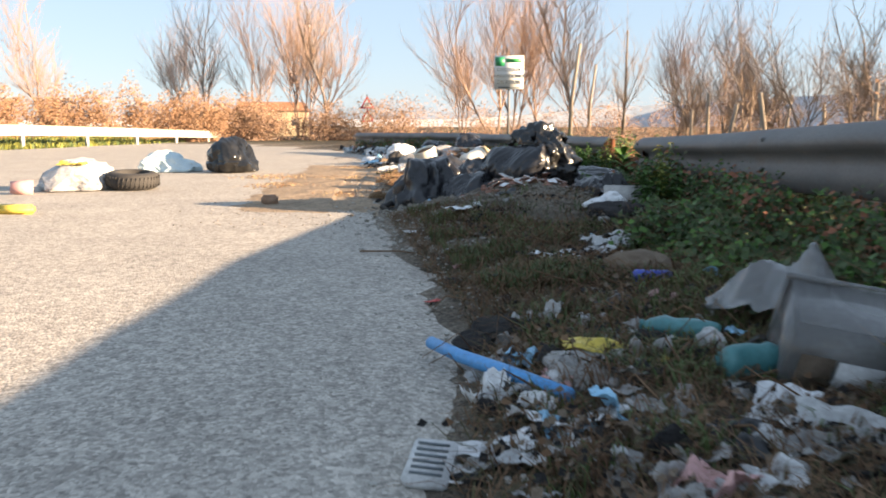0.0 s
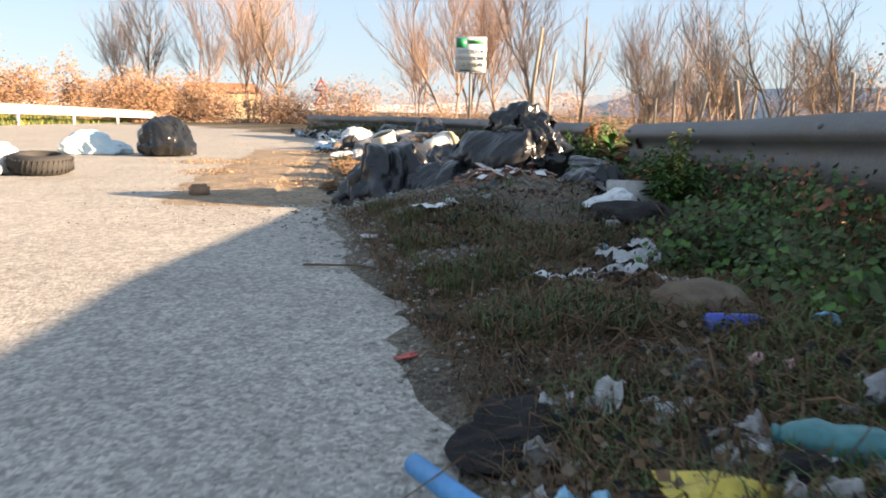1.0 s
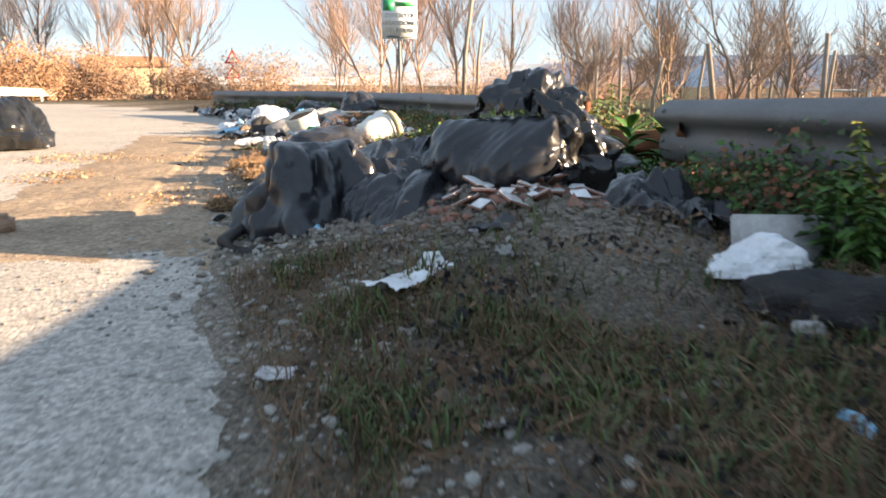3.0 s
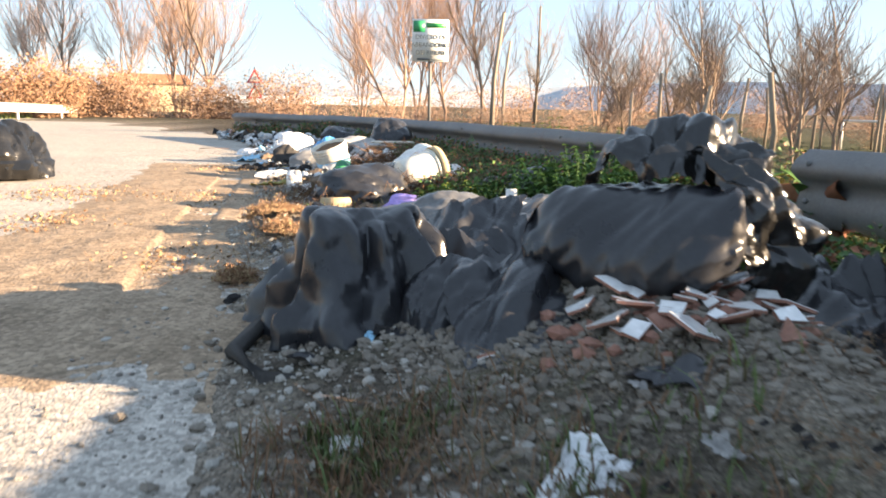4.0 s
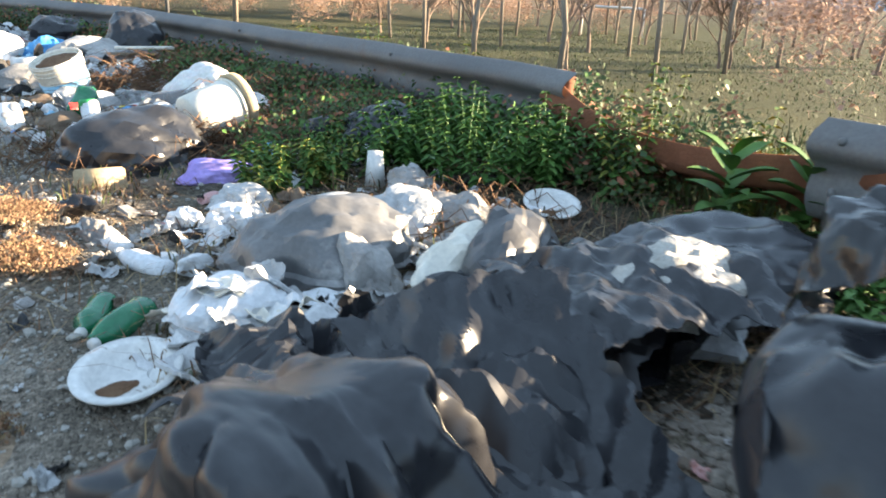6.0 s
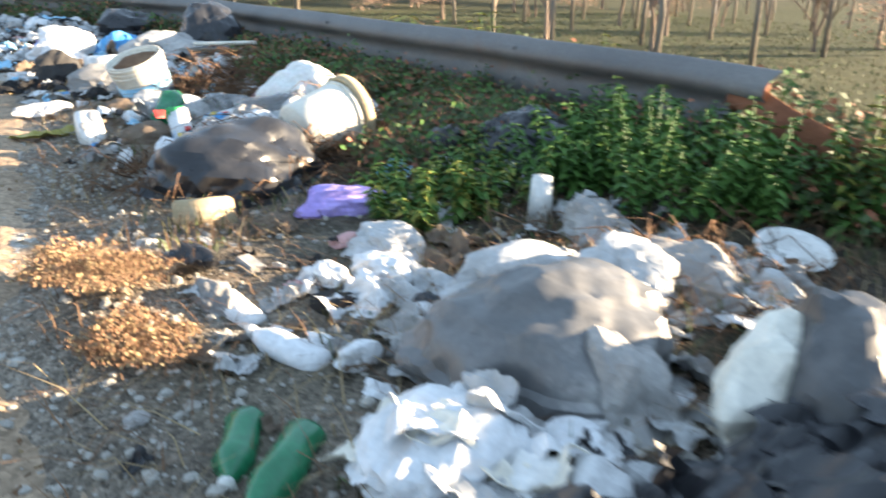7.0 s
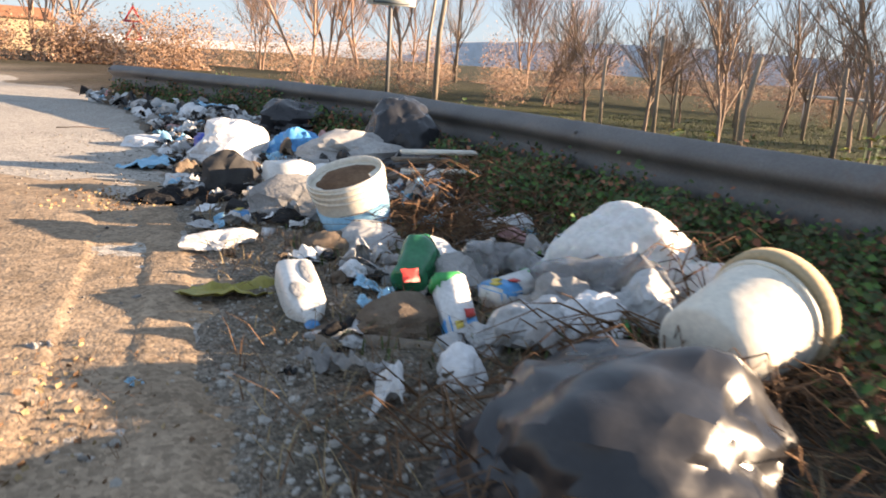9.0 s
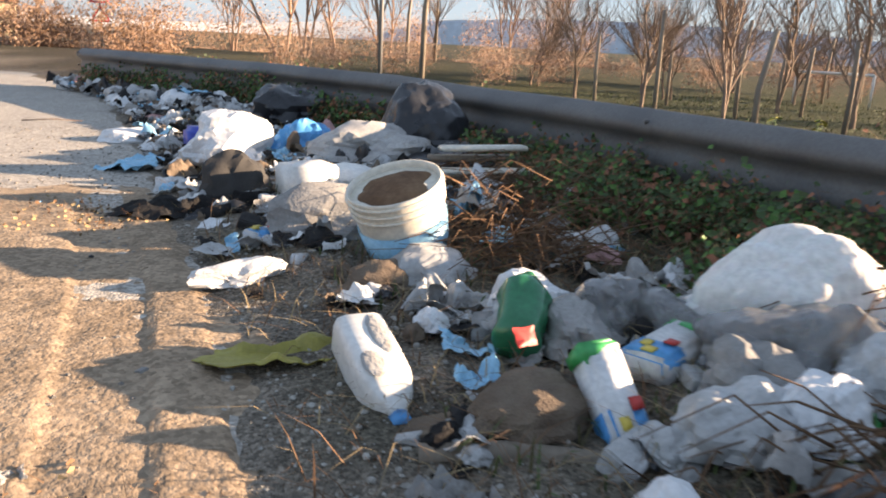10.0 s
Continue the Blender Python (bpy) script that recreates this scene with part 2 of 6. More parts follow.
M_SIGNWHITE = material("white_sign_enamel", (0.72, 0.73, 0.72), (0.66, 0.67, 0.66), 0.4, 2, 30, 0)
M_SIGNRED = material("red_sign_enamel", (0.6, 0.03, 0.03), (0.55, 0.04, 0.04), 0.4, 2, 30, 0)
M_SIGNGREEN = material("green_sign_print", (0.02, 0.25, 0.1), (0.03, 0.28, 0.12), 0.4, 2, 30, 0)
M_SIGNINK = material("dark_sign_print", (0.08, 0.1, 0.11), (0.1, 0.12, 0.13), 0.5, 2, 30, 0)
# The distance haze is put into this pale blue colour, near the sky's.
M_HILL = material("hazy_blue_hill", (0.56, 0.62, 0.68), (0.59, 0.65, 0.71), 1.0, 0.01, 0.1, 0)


def ground_material():
    m = material("soil_and_leaf_litter", (0.055, 0.045, 0.035), (0.11, 0.09, 0.068), 0.95, 3.0, 70.0, 1.0, 0.02, stain=(0.13, 0.11, 0.088), stain_at=0.58)
    t = m.node_tree
    p = t.nodes["Principled BSDF"]
    soil = p.inputs["Base Color"].links[0].from_socket
    at = t.nodes.new("ShaderNodeAttribute")
    at.attribute_name = "cover"
    sep = t.nodes.new("ShaderNodeSeparateColor")
    t.links.new(at.outputs["Color"], sep.inputs[0])
    co = t.nodes.new("ShaderNodeTexCoord")
    for k, (colour_a, colour_b, sc) in enumerate((((0.03, 0.045, 0.014), (0.075, 0.078, 0.03), 1.3), ((0.22, 0.185, 0.145), (0.34, 0.295, 0.24), 4.0))):
        n = t.nodes.new("ShaderNodeTexNoise")
        n.inputs["Scale"].default_value, n.inputs["Detail"].default_value = sc, 6
        t.links.new(co.outputs["Object"], n.inputs["Vector"])
        c = t.nodes.new("ShaderNodeMix")
        c.data_type = "RGBA"
        c.inputs[6].default_value, c.inputs[7].default_value = (*colour_a, 1), (*colour_b, 1)
        t.links.new(n.outputs["Fac"], c.inputs[0])
        mx = t.nodes.new("ShaderNodeMix")
        mx.data_type = "RGBA"
        t.links.new(sep.outputs[k], mx.inputs[0])
        t.links.new(soil, mx.inputs[6])
        t.links.new(c.outputs[2], mx.inputs[7])
        soil = mx.outputs[2]
    t.links.new(soil, p.inputs["Base Color"])
    return m


M_GROUND = ground_material()
aggregate(M_GROUND, 120.0, 0.5, 0.6)

# ---- plan ----
def along(table, v):
    """Linear interpolation in a table of (v, value)."""
    return float(np.interp(v, [a for a, _ in table], [b for _, b in table]))


EDGE = [(-6, 0.1), (1.5, 0.05), (2.6, 0.12), (4.0, -0.12), (6.2, -0.5), (9, -0.8), (12.3, -1.0), (15.3, -1.4), (19, -1.9), (24, -3.2), (34, -8), (60, -30)]
RAIL = [(-6, 2.15), (4, 2.08), (8, 2.12), (9.9, 2.12), (11.3, 1.8), (12.5, 1.5), (14, 1.2), (16.2, 0.72), (19, -0.75), (22, -2.5)]
RAIL_TOP = [(-6, 0.8), (3.4, 0.77), (6.2, 0.66), (8.5, 0.61), (12, 0.60), (16, 0.59), (22, 0.55)]
MOUNDS = [(0.78, 6.48, 0.52, 0.26), (1.0, 5.72, 0.42, 0.15), (0.35, 5.6, 0.6, 0.05), (1.0, 8.1, 0.7, 0.09), (0.1, 10.3, 0.4, 0.05), (0.5, 11.0, 0.45, 0.10), (1.45, 5.15, 0.45, 0.10), (1.5, 3.0, 0.6, 0.10), (0.5, 12.9, 0.5, 0.08), (0.0, 14.5, 0.7, 0.08), (-0.5, 18.0, 0.9, 0.10), (-0.45, 9.05, 0.28, 0.10), (1.7, 9.3, 0.6, 0.1)]


def fall(y):
    return -0.007 * max(0.0, min(y, 90.0) - 18.0)


def smooth(a, b, v):
    """0 at a, 1 at b, with soft ends; a may lie above b."""
    v = max(0.0, min(1.0, (v - a) / (b - a)))
    return v * v * (3 - 2 * v)


def height(x, y):
    """The soil: under the road, up over the verge with its heaps, level fields beyond the rail, plus an added unseen
    bank against the sun.
    """
    d = x - along(EDGE, y)
    h = -0.035 + 0.105 * smooth(-0.25, 0.7, d)
    if -0.6 < d < 6 and -8 < y < 30:
        h += 0.030 * noise.noise((x * 1.7, y * 1.7, 0)) * smooth(-0.5, 0.4, d) + 0.012 * noise.noise((x * 7, y * 7, 3)) + 0.006 * noise.noise((x * 22, y * 22, 7))
        for mx, my, r, a in MOUNDS:
            q = ((x - mx) ** 2 + (y - my) ** 2) / (r * r)
            if q < 6:
                h += a * math.exp(-q)
    r = x - along(RAIL, y)
    if r > 0.05 and y < 40:
        # An added bank, out of view behind the rail, keeps sun off the verge.
        h += 0.32 * smooth(0.1, 0.4, r) * smooth(7.4, 6.2, y) * smooth(3.0, 1.2, r) - 0.5 * smooth(1.2, 6.0, r)
    if x < -14 and y < 60:
        h += 0.25 * smooth(-14.5, -18, x)
    return h + fall(y)


def link(name, bm, mat, parent=None, smooth_shade=True):
    me = bpy.data.meshes.new(name)
    bm.to_mesh(me)
    bm.free()
    mats = mat if isinstance(mat, (list, tuple)) else [mat]
    for m in mats:
        me.materials.append(m)
    if smooth_shade:
        me.polygons.foreach_set("use_smooth", [True] * len(me.polygons))
    ob = new(name, me)
    ob.parent = parent
    return ob


def part(name, bm, mat, parent, label="", smooth_shade=True):
    return tagged(link(name, bm, mat, parent, smooth_shade), label)


def raw(name, verts, faces, mat, parent=None, smooth_shade=False):
    me = bpy.data.meshes.new(name)
    me.from_pydata(verts, [], faces)
    for m in (mat if isinstance(mat, (list, tuple)) else [mat]):
        me.materials.append(m)
    if smooth_shade:
        me.polygons.foreach_set("use_smooth", [True] * len(me.polygons))
    ob = new(name, me)
    ob.parent = parent
    return ob


def empty(name, m):
    ob = new(name)
    ob.empty_display_size = 0.05
    ob.matrix_basis = m
    return ob


# ---- ground and road ----
def make_ground():
    def steps(a, b, s):
        return list(np.arange(a, b, s))
    xs = [-1500, -700, -300, -120, -60, -30, -20, -17, -14.5, -12, -9, -6, -4, -3] + steps(-2.4, 3.0, 0.05) + [3.2, 3.6, 4.2, 5, 7, 10, 15, 25, 45, 90, 200, 500, 1500]
    ys = [-800, -200, -60, -20, -8, -4, -2, -1] + steps(-0.5, 17, 0.06) + steps(17, 28, 0.25) + [30, 34, 40, 50, 65, 90, 150, 300, 700, 1800]
    nx = len(xs)
    verts = [(x, y, height(x, y)) for y in ys for x in xs]
    faces = [(j * nx + i, j * nx + i + 1, (j + 1) * nx + i + 1, (j + 1) * nx + i) for j in range(len(ys) - 1) for i in range(nx - 1)]
    ob = raw("ground", verts, faces, M_GROUND, None, True)
    at = ob.data.attributes.new("cover", "FLOAT_COLOR", "POINT")
    col = []
    for x, y, z in verts:
        d = x - along(EDGE, y)
        r = x - along(RAIL, y)
        green = 0.75 * smooth(0.1, 1.0, r) if y < 40 else 0.45
        if x < -12:
            green = 0.8
        if 0.15 < d and r < 0.2:
            green = 0.35 * smooth(-0.1, 0.4, noise.noise((x * 2.2, y * 2.2, 9)))
        dusty = (0.9 if y > 5 else 0.6) * (1 - smooth(0.0, 0.5 if y > 5 else 0.32, d + 0.3 * noise.noise((x * 5, y * 5, 2)))) if d < 0.9 else 0.0
        dusty = max(dusty, 0.55 * math.exp(-((x - 0.75) ** 2 + (y - 6.4) ** 2) / 0.5))
        dusty = max(dusty, 0.65 * math.exp(-((x - 1.0) ** 2 + (y - 5.6) ** 2) / 0.3))
        if d > 0 and r < 0 and 3.8 < y < 14:
            dusty = max(dusty, (0.5 if y < 6.2 else 0.9 if y > 7.3 else 0.3) * smooth(1.9, 0.5, d) * (0.6 + 0.8 * noise.noise((x * 3, y * 3, 6))) * smooth(3.8, 4.8, y))
        col += [green, dusty, 0, 1]
    at.data.foreach_set("color", col)
    tagged(ob, "dark littered soil verge with withered grass beside the road", "ground", kind="structure")


make_ground()


def make_road():
    ys = [-60, -20, -8, -4, -2] + list(np.arange(-1, 24, 0.12)) + [26, 29, 33, 38, 45, 55, 70, 95]
    verts, faces = [], []
    n = 18
    for y in ys:
        e = along(EDGE, y) + 0.42 + (0.09 * noise.noise((y * 1.3, 2, 5)) + 0.05 * noise.noise((y * 5, 4, 1)) if -1 < y < 24 else 0)
        left = -14.0 if y < 30 else -14.0 - 0.55 * (y - 30)
        for i in range(n):
            f = (i / (n - 1)) ** 0.45
            x = left + (e - left) * f
            z = fall(y) + 0.004 * noise.noise((x * 1.5, y * 1.5, 0)) - (0.02 if i == n - 1 else 0)
            verts.append((x, y, z))
    for j in range(len(ys) - 1):
        for i in range(n - 1):
            a = j * n + i
            faces.append((a, a + 1, a + n + 1, a + n))
    tagged(raw("road", verts, faces, M_ASPHALT, None, True), "pale worn asphalt road with a crumbling edge", "road", kind="structure")


make_road()


# ---- steel barriers ----
W_PROFILE = [(0.0, 0.0), (-0.010, 0.012), (-0.03, 0.045), (-0.036, 0.075), (-0.035, 0.10), (-0.026, 0.13), (-0.018, 0.165), (-0.05, 0.19), (-0.078, 0.215), (-0.08, 0.24), (-0.06, 0.27), (-0.015, 0.298), (0.0, 0.31)]


def beam(name, line, mat, parent, sag=0.0, twist=0.0, label=""):
    """A W-section beam of 3 mm sheet along points (x, y, z of its top)."""
    verts, faces = [], []
    prof = W_PROFILE + [(a + 0.004, b) for a, b in reversed(W_PROFILE)]
    prof = [(u * 1.1, w * 1.16 - 0.05) for u, w in prof]
    n = len(prof)
    for k, p in enumerate(line):
        a, b = Vector(line[max(0, k - 1)]), Vector(line[min(len(line) - 1, k + 1)])
        d = (b - a).normalized()
        side = Vector((d.y, -d.x, 0)).normalized()
        f = k / (len(line) - 1)
        tw = twist * math.sin(f * math.pi)
        for u, w in prof:
            w2 = w - 0.31
            q = Vector(p) + side * (u * math.cos(tw) - w2 * math.sin(tw)) + Vector((0, 0, w2 * math.cos(tw) + u * math.sin(tw) - sag * math.sin(f * math.pi)))
            verts.append(q)
    for k in range(len(line) - 1):
        for i in range(n):
            j = (i + 1) % n
            faces.append((k * n + i, k * n + j, (k + 1) * n + j, (k + 1) * n + i))
    return tagged(raw(name, verts, faces, mat, parent, True), label)


def box_bm(sx, sy, sz, bevel=0.004, seg=2):
    bm = bmesh.new()
    bmesh.ops.create_cube(bm, size=1)
    bmesh.ops.scale(bm, vec=(sx, sy, sz), verts=bm.verts)
    if bevel:
        bmesh.ops.bevel(bm, geom=bm.edges[:], offset=bevel, segments=seg, affect="EDGES")
    return bm


def rail_point(y, dz=0.0, dx=0.0):
    wob = 0.02 * noise.noise((y * 0.5, 8, 1)) if y > 3 else 0
    return (along(RAIL, y) + dx + wob, y, along(RAIL_TOP, y) + dz + 0.015 * noise.noise((y * 0.7, 2, 2)))


def make_rail():
    rail = empty("guard_rail", pose(0, 0, 0))
    tagged(rail, "weathered grey steel guard rail, dented and dusty beside the verge", "guard rail", kind="structure")
    spans = [(-6, -2), (-2, 2), (2, 4.6), (4.6, 7.7), (9.3, 11.0), (11.0, 13.2), (13.2, 16.2), (16.2, 19), (19, 22)]
    for k, (a, b) in enumerate(spans):
        line = [rail_point(y, 0.004 * (k % 2), 0.004 * (k % 2)) for y in np.linspace(a - 0.08, b + 0.08, 14)]
        beam("beam", line, M_STEEL, rail)
        for y in (b - 0.05,):
            for dz in (-0.06, -0.235):
                bm = bmesh.new()
                bmesh.ops.create_uvsphere(bm, u_segments=8, v_segments=5, radius=0.016)
                p = rail_point(y)
                for v in bm.verts:
                    v.co += Vector((p[0] - 0.078, y, p[2] + dz))
                part("bolt", bm, M_STEEL, rail)
    line = [Vector(rail_point(y, -0.05 - 0.13 * math.sin((y - 7.4) / 2.0 * math.pi), 0.08 * math.sin((y - 7.4) / 1.0 * math.pi))) for y in np.linspace(7.42, 9.4, 20)]
    beam("crushed_beam", [tuple(p) for p in line], M_RUST, rail, 0.03, 0.9, "crushed and rusted length of beam")
    for y in (-4, 0, 3.6, 5.9, 7.6, 9.4, 11.8, 13.9, 16.3, 18.6, 20.9):
        x, _, z = rail_point(y)
        bm = box_bm(0.06, 0.11, z + 0.25, 0.006)
        for v in bm.verts:
            v.co += Vector((x + 0.05, y, (z - 0.3) / 2))
        part("post", bm, M_STEEL if y > 9.5 or y < 6 else M_RUST, rail)
    far = empty("guard_rail", pose(0, 0, 0))
    tagged(far, "pale sunlit guard rail on the far side of the road", "guard rail", kind="structure")
    pts = [(-15.6, 12, 0.78), (-15.0, 20, 0.80), (-14.6, 26, 0.76), (-13.9, 34, 0.62), (-13.2, 42, 0.45), (-12.6, 50, 0.28)]
    for k in range(len(pts) - 1):
        a, b = Vector(pts[k]), Vector(pts[k + 1])
        line = [tuple(a.lerp(b, f)) for f in np.linspace(-0.01, 1.01, 6)]
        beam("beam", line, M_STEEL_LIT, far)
        for f in (0.05, 0.55):
            q = a.lerp(b, f)
            bm = box_bm(0.1, 0.1, 1.2, 0.006)
            for v in bm.verts:
                v.co += Vector((q.x - 0.08, q.y, q.z - 0.62))
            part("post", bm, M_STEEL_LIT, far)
    q = pts[-1]
    bm = box_bm(1.5, 0.25, 0.16, 0.03)
    for v in bm.verts:
        v.co += Vector((q[0] + 0.5, q[1] + 0.4, fall(50) + 0.08))
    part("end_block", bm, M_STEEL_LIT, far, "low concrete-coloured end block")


make_rail()

# ---- generic shapes ----
def ridged(p, s, seed):
    return 1 - abs(noise.noise(Vector(p) * s + Vector((seed * 3.1, seed * 1.7, seed))))


def sharpen(bm, angle=0.42):
    """Marks strong folds as hard edges."""
    bm.normal_update()
    for e in bm.edges:
        if e.calc_face_angle(0.0) > angle:
            e.smooth = False


def folding(seed, freq, count=6, flat=(1, 1, 1), warp=0.14, across=None):
    """A sum of triangle waves in random directions: plane facets that meet in sharp creases, about -1 to 1."""
    r = random.Random(seed * 31 + 7)
    waves = []
    for k in range(count):
        d = Vector((r.gauss(0, 1) * flat[0], r.gauss(0, 1) * flat[1], r.gauss(0, 1) * flat[2])).normalized()
        if across:   # most folds run side by side, square to this direction
            d = (d * 0.55 + Vector(across)).normalized()
        f = 0.5 + 1.3 * k / count
        waves.append((d * freq * f, r.random(), 1 / (0.4 + f)))
    total = 0.55 * sum(w[2] for w in waves)

    def value(p):
        q = Vector(p)
        q = q + noise.noise_vector(q * freq * 0.9 + Vector((seed, 0, 0))) * (warp / freq)
        return sum(a * (2 * abs(2 * ((d.dot(q) + ph) % 1.0) - 1) - 1) for d, ph, a in waves) / total
    return value


def lump_bm(rx, ry, rz, seed=0, fold=0.22, sub=4, flat=0.3, fine=0.08, knot=0.0):
    """A filled, creased sack that has settled on the ground; its base lies at z = 0."""
    crumpled = fold >= 0.3
    bm = bmesh.new()
    bmesh.ops.create_icosphere(bm, subdivisions=5 if max(rx, ry) > 0.24 and not crumpled else 4, radius=1)
    big, small, tiny = folding(seed, 0.6, 5), folding(seed + 3, 1.5, 6, (1, 1, 0.4)), folding(seed + 5, 4.0, 6)
    steep = 0.75 if crumpled else 0.28 + 1.2 * fold
    a, b, c_ = 0.40 * steep * (1 if crumpled else 0.5), 0.21 * steep, 0.065 * steep
    off = Vector((seed * 7.3, seed * 2.9, seed * 5.1))
    for v in bm.verts:
        d = v.co.normalized()
        r = 0.96 + 0.10 * noise.noise(d * 1.3 + off) + a * big(d) + b * small(d) * (1 - 0.4 * max(0.0, d.z)) + c_ * tiny(d)
        if knot and d.z > 0.8:
            r += knot * (d.z - 0.8) / 0.2 * (0.7 + 0.6 * ridged(d, 6, seed))
        c = d * r
        z = c.z
        if z < -flat:
            z = -flat + (z + flat) * 0.12
        v.co = Vector((c.x * rx * (1.08 if z < 0 else 1), c.y * ry * (1.08 if z < 0 else 1), (z + flat + 0.08) * rz / (1.08 + flat)))
    sharpen(bm, 0.3 if crumpled else 0.38)
    return bm


def give_thickness(bm, grid, n, thick):
    """Closes a square grid of film with a second face just under it and a rim."""
    under = {k: bm.verts.new(v.co - Vector((0, 0, thick))) for k, v in grid.items()}
    for i in range(n):
        for j in range(n):
            bm.faces.new((under[i, j], under[i, j + 1], under[i + 1, j + 1], under[i + 1, j]))
    for k in range(n):
        for a, b in (((k, 0), (k + 1, 0)), ((n, k), (n, k + 1)), ((k + 1, n), (k, n)), ((0, k + 1), (0, k))):
            bm.faces.new((grid[b], grid[a], under[a], under[b]))


def sheet_bm(w, h, seed=0, amp=0.04, n=22, thick=0.0015, ragged=0.25, curl=0.0, scale=9.0, hard=True):
    """A crumpled sheet with a torn outline, lying at z of about 0."""
    bm = bmesh.new()
    grid = {}
    n = max(n, 20)
    large, fine_ = folding(seed, scale * 0.42, 5, (1, 1, 0), across=(math.cos(seed), math.sin(seed), 0)), folding(seed + 9, scale * 1.25, 6, (1, 1, 0))
    for i in range(n + 1):
        for j in range(n + 1):
            u, v = i / n - 0.5, j / n - 0.5
            a = math.atan2(v, u)
            edge = max(abs(u), abs(v)) * 2
            k = 1 + ragged * edge * (0.7 * noise.noise((math.cos(a) * 1.8 + seed, math.sin(a) * 1.8, seed * 2)) + 0.3 * noise.noise((math.cos(a) * 6 + seed, math.sin(a) * 6, seed)))
            x, y = u * w * k, v * h * k
            f, g = large((x, y, 0)), fine_((x, y, 0))
            z = amp * (0.85 * f + 0.42 * g + 0.45) * (1 - 0.35 * edge ** 3) + curl * (u * u * 4) * w
            z = max(z, -0.004)
            grid[i, j] = bm.verts.new((x * (1 - 0.12 * f), y * (1 - 0.12 * g), z + 0.003))
    for i in range(n):
        for j in range(n):
            bm.faces.new((grid[i, j], grid[i + 1, j], grid[i + 1, j + 1], grid[i, j + 1]))
    if thick:
        give_thickness(bm, grid, n, thick)
    if hard:
        sharpen(bm, 0.22)
    return bm


def patch_bm(net, seed, amp=0.04, freq=6.0, n=56, ragged=0.12, thick=0.002, crumpled=False):
    """A hanging piece of film: a curved patch over a 3 x 3 net, creased across its face and torn along its rim."""
    def bez(a, b, c, t):
        return Vector(a) * (1 - t) ** 2 + Vector(b) * 2 * t * (1 - t) + Vector(c) * t * t

    def at(u, v):
        return bez(*[bez(*row, u) for row in net], v)
    bm = bmesh.new()
    grid = {}
    run = None if crumpled else (Vector(net[1][2]) - Vector(net[1][0])).normalized()
    big, small, long_ = folding(seed, freq * 0.5, 5, across=run), folding(seed + 2, freq * 1.6, 6), folding(seed + 4, freq * 1.3, 4, across=run)
    for i in range(n + 1):
        for j in range(n + 1):
            u, v = i / n, j / n
            pu, pv = 2 * u - 1, 2 * v - 1
            k = 1 - ragged * abs(noise.noise((pu * 2.2 + seed, pv * 2.2, seed)) + 0.6 * noise.noise((pu * 6, pv * 6, seed))) * 1.6
            u2, v2 = 0.5 + 0.5 * pu * k, 0.5 + 0.5 * pv * k
            p = at(u2, v2)
            nrm = (at(u2 + 0.01, v2) - at(u2 - 0.01, v2)).cross(at(u2, v2 + 0.01) - at(u2, v2 - 0.01))
            nrm = nrm.normalized() if nrm.length > 1e-9 else Vector((0, 0, 1))
            q = p + nrm * amp * (big(p) + 0.28 * small(p) + 0.5 * long_(p))
            q.z = max(q.z, height(q.x, q.y) + 0.004)
            grid[i, j] = bm.verts.new(q)
    for i in range(n):
        for j in range(n):
            bm.faces.new((grid[i, j], grid[i + 1, j], grid[i + 1, j + 1], grid[i, j + 1]))
    if thick:
        give_thickness(bm, grid, n, thick)
    sharpen(bm, 0.22)
    return bm


def filled_sack_bm(half, depth, tall, seed):
    """A tightly packed sack lying on its side: long barrel, puckered ends, a sagging belly; base at z = 0."""
    bm = bmesh.new()
    nu, na = 72, 80
    taut, pucker, wrinkle = folding(seed, 4.0, 5, (1, 0.5, 1)), folding(seed + 1, 7.0, 6, (0.25, 1, 1)), folding(seed + 2, 14.0, 6, (0.6, 1, 1))
    rings = []
    for i in range(nu + 1):
        u = 2 * i / nu - 1
        w = (1 - abs(u) ** 3.6) ** 0.42 if abs(u) < 1 else 0.0
        ring = []
        for k in range(na):
            a = 2 * math.pi * k / na
            ca, sa = math.cos(a), math.sin(a)
            q = (abs(ca) ** 2.6 + abs(sa) ** 2.6) ** (-1 / 2.6)
            d = Vector((u * half * 1.0, ca * q * w * depth, sa * q * w * tall * 0.5))
            e = smooth(0.55, 1.0, abs(u))
            out = Vector((0, ca, sa)) * (0.020 * taut(d) * (1 - e) + 0.009 * wrinkle(d) + 0.045 * e * pucker(d) + 0.02 * noise.noise(d * 5))
            z = max(d.z + out.z + tall * 0.5 * (1 + 0.10 * u), 0.0)
            ring.append(bm.verts.new((d.x + 0.02 * e * pucker(d) - 0.05 * (z / tall) * u, d.y + out.y + 0.42 * z, z - 0.03 * (1 - u * u))))
        rings.append(ring)
    for p, q in zip(rings, rings[1:]):
        for k in range(na):
            bm.faces.new((p[k], q[k], q[(k + 1) % na], p[(k + 1) % na]))
    bmesh.ops.remove_doubles(bm, verts=bm.verts[:], dist=1e-4)
    bmesh.ops.recalc_face_normals(bm, faces=bm.faces[:])
    sharpen(bm, 0.5)
    return bm


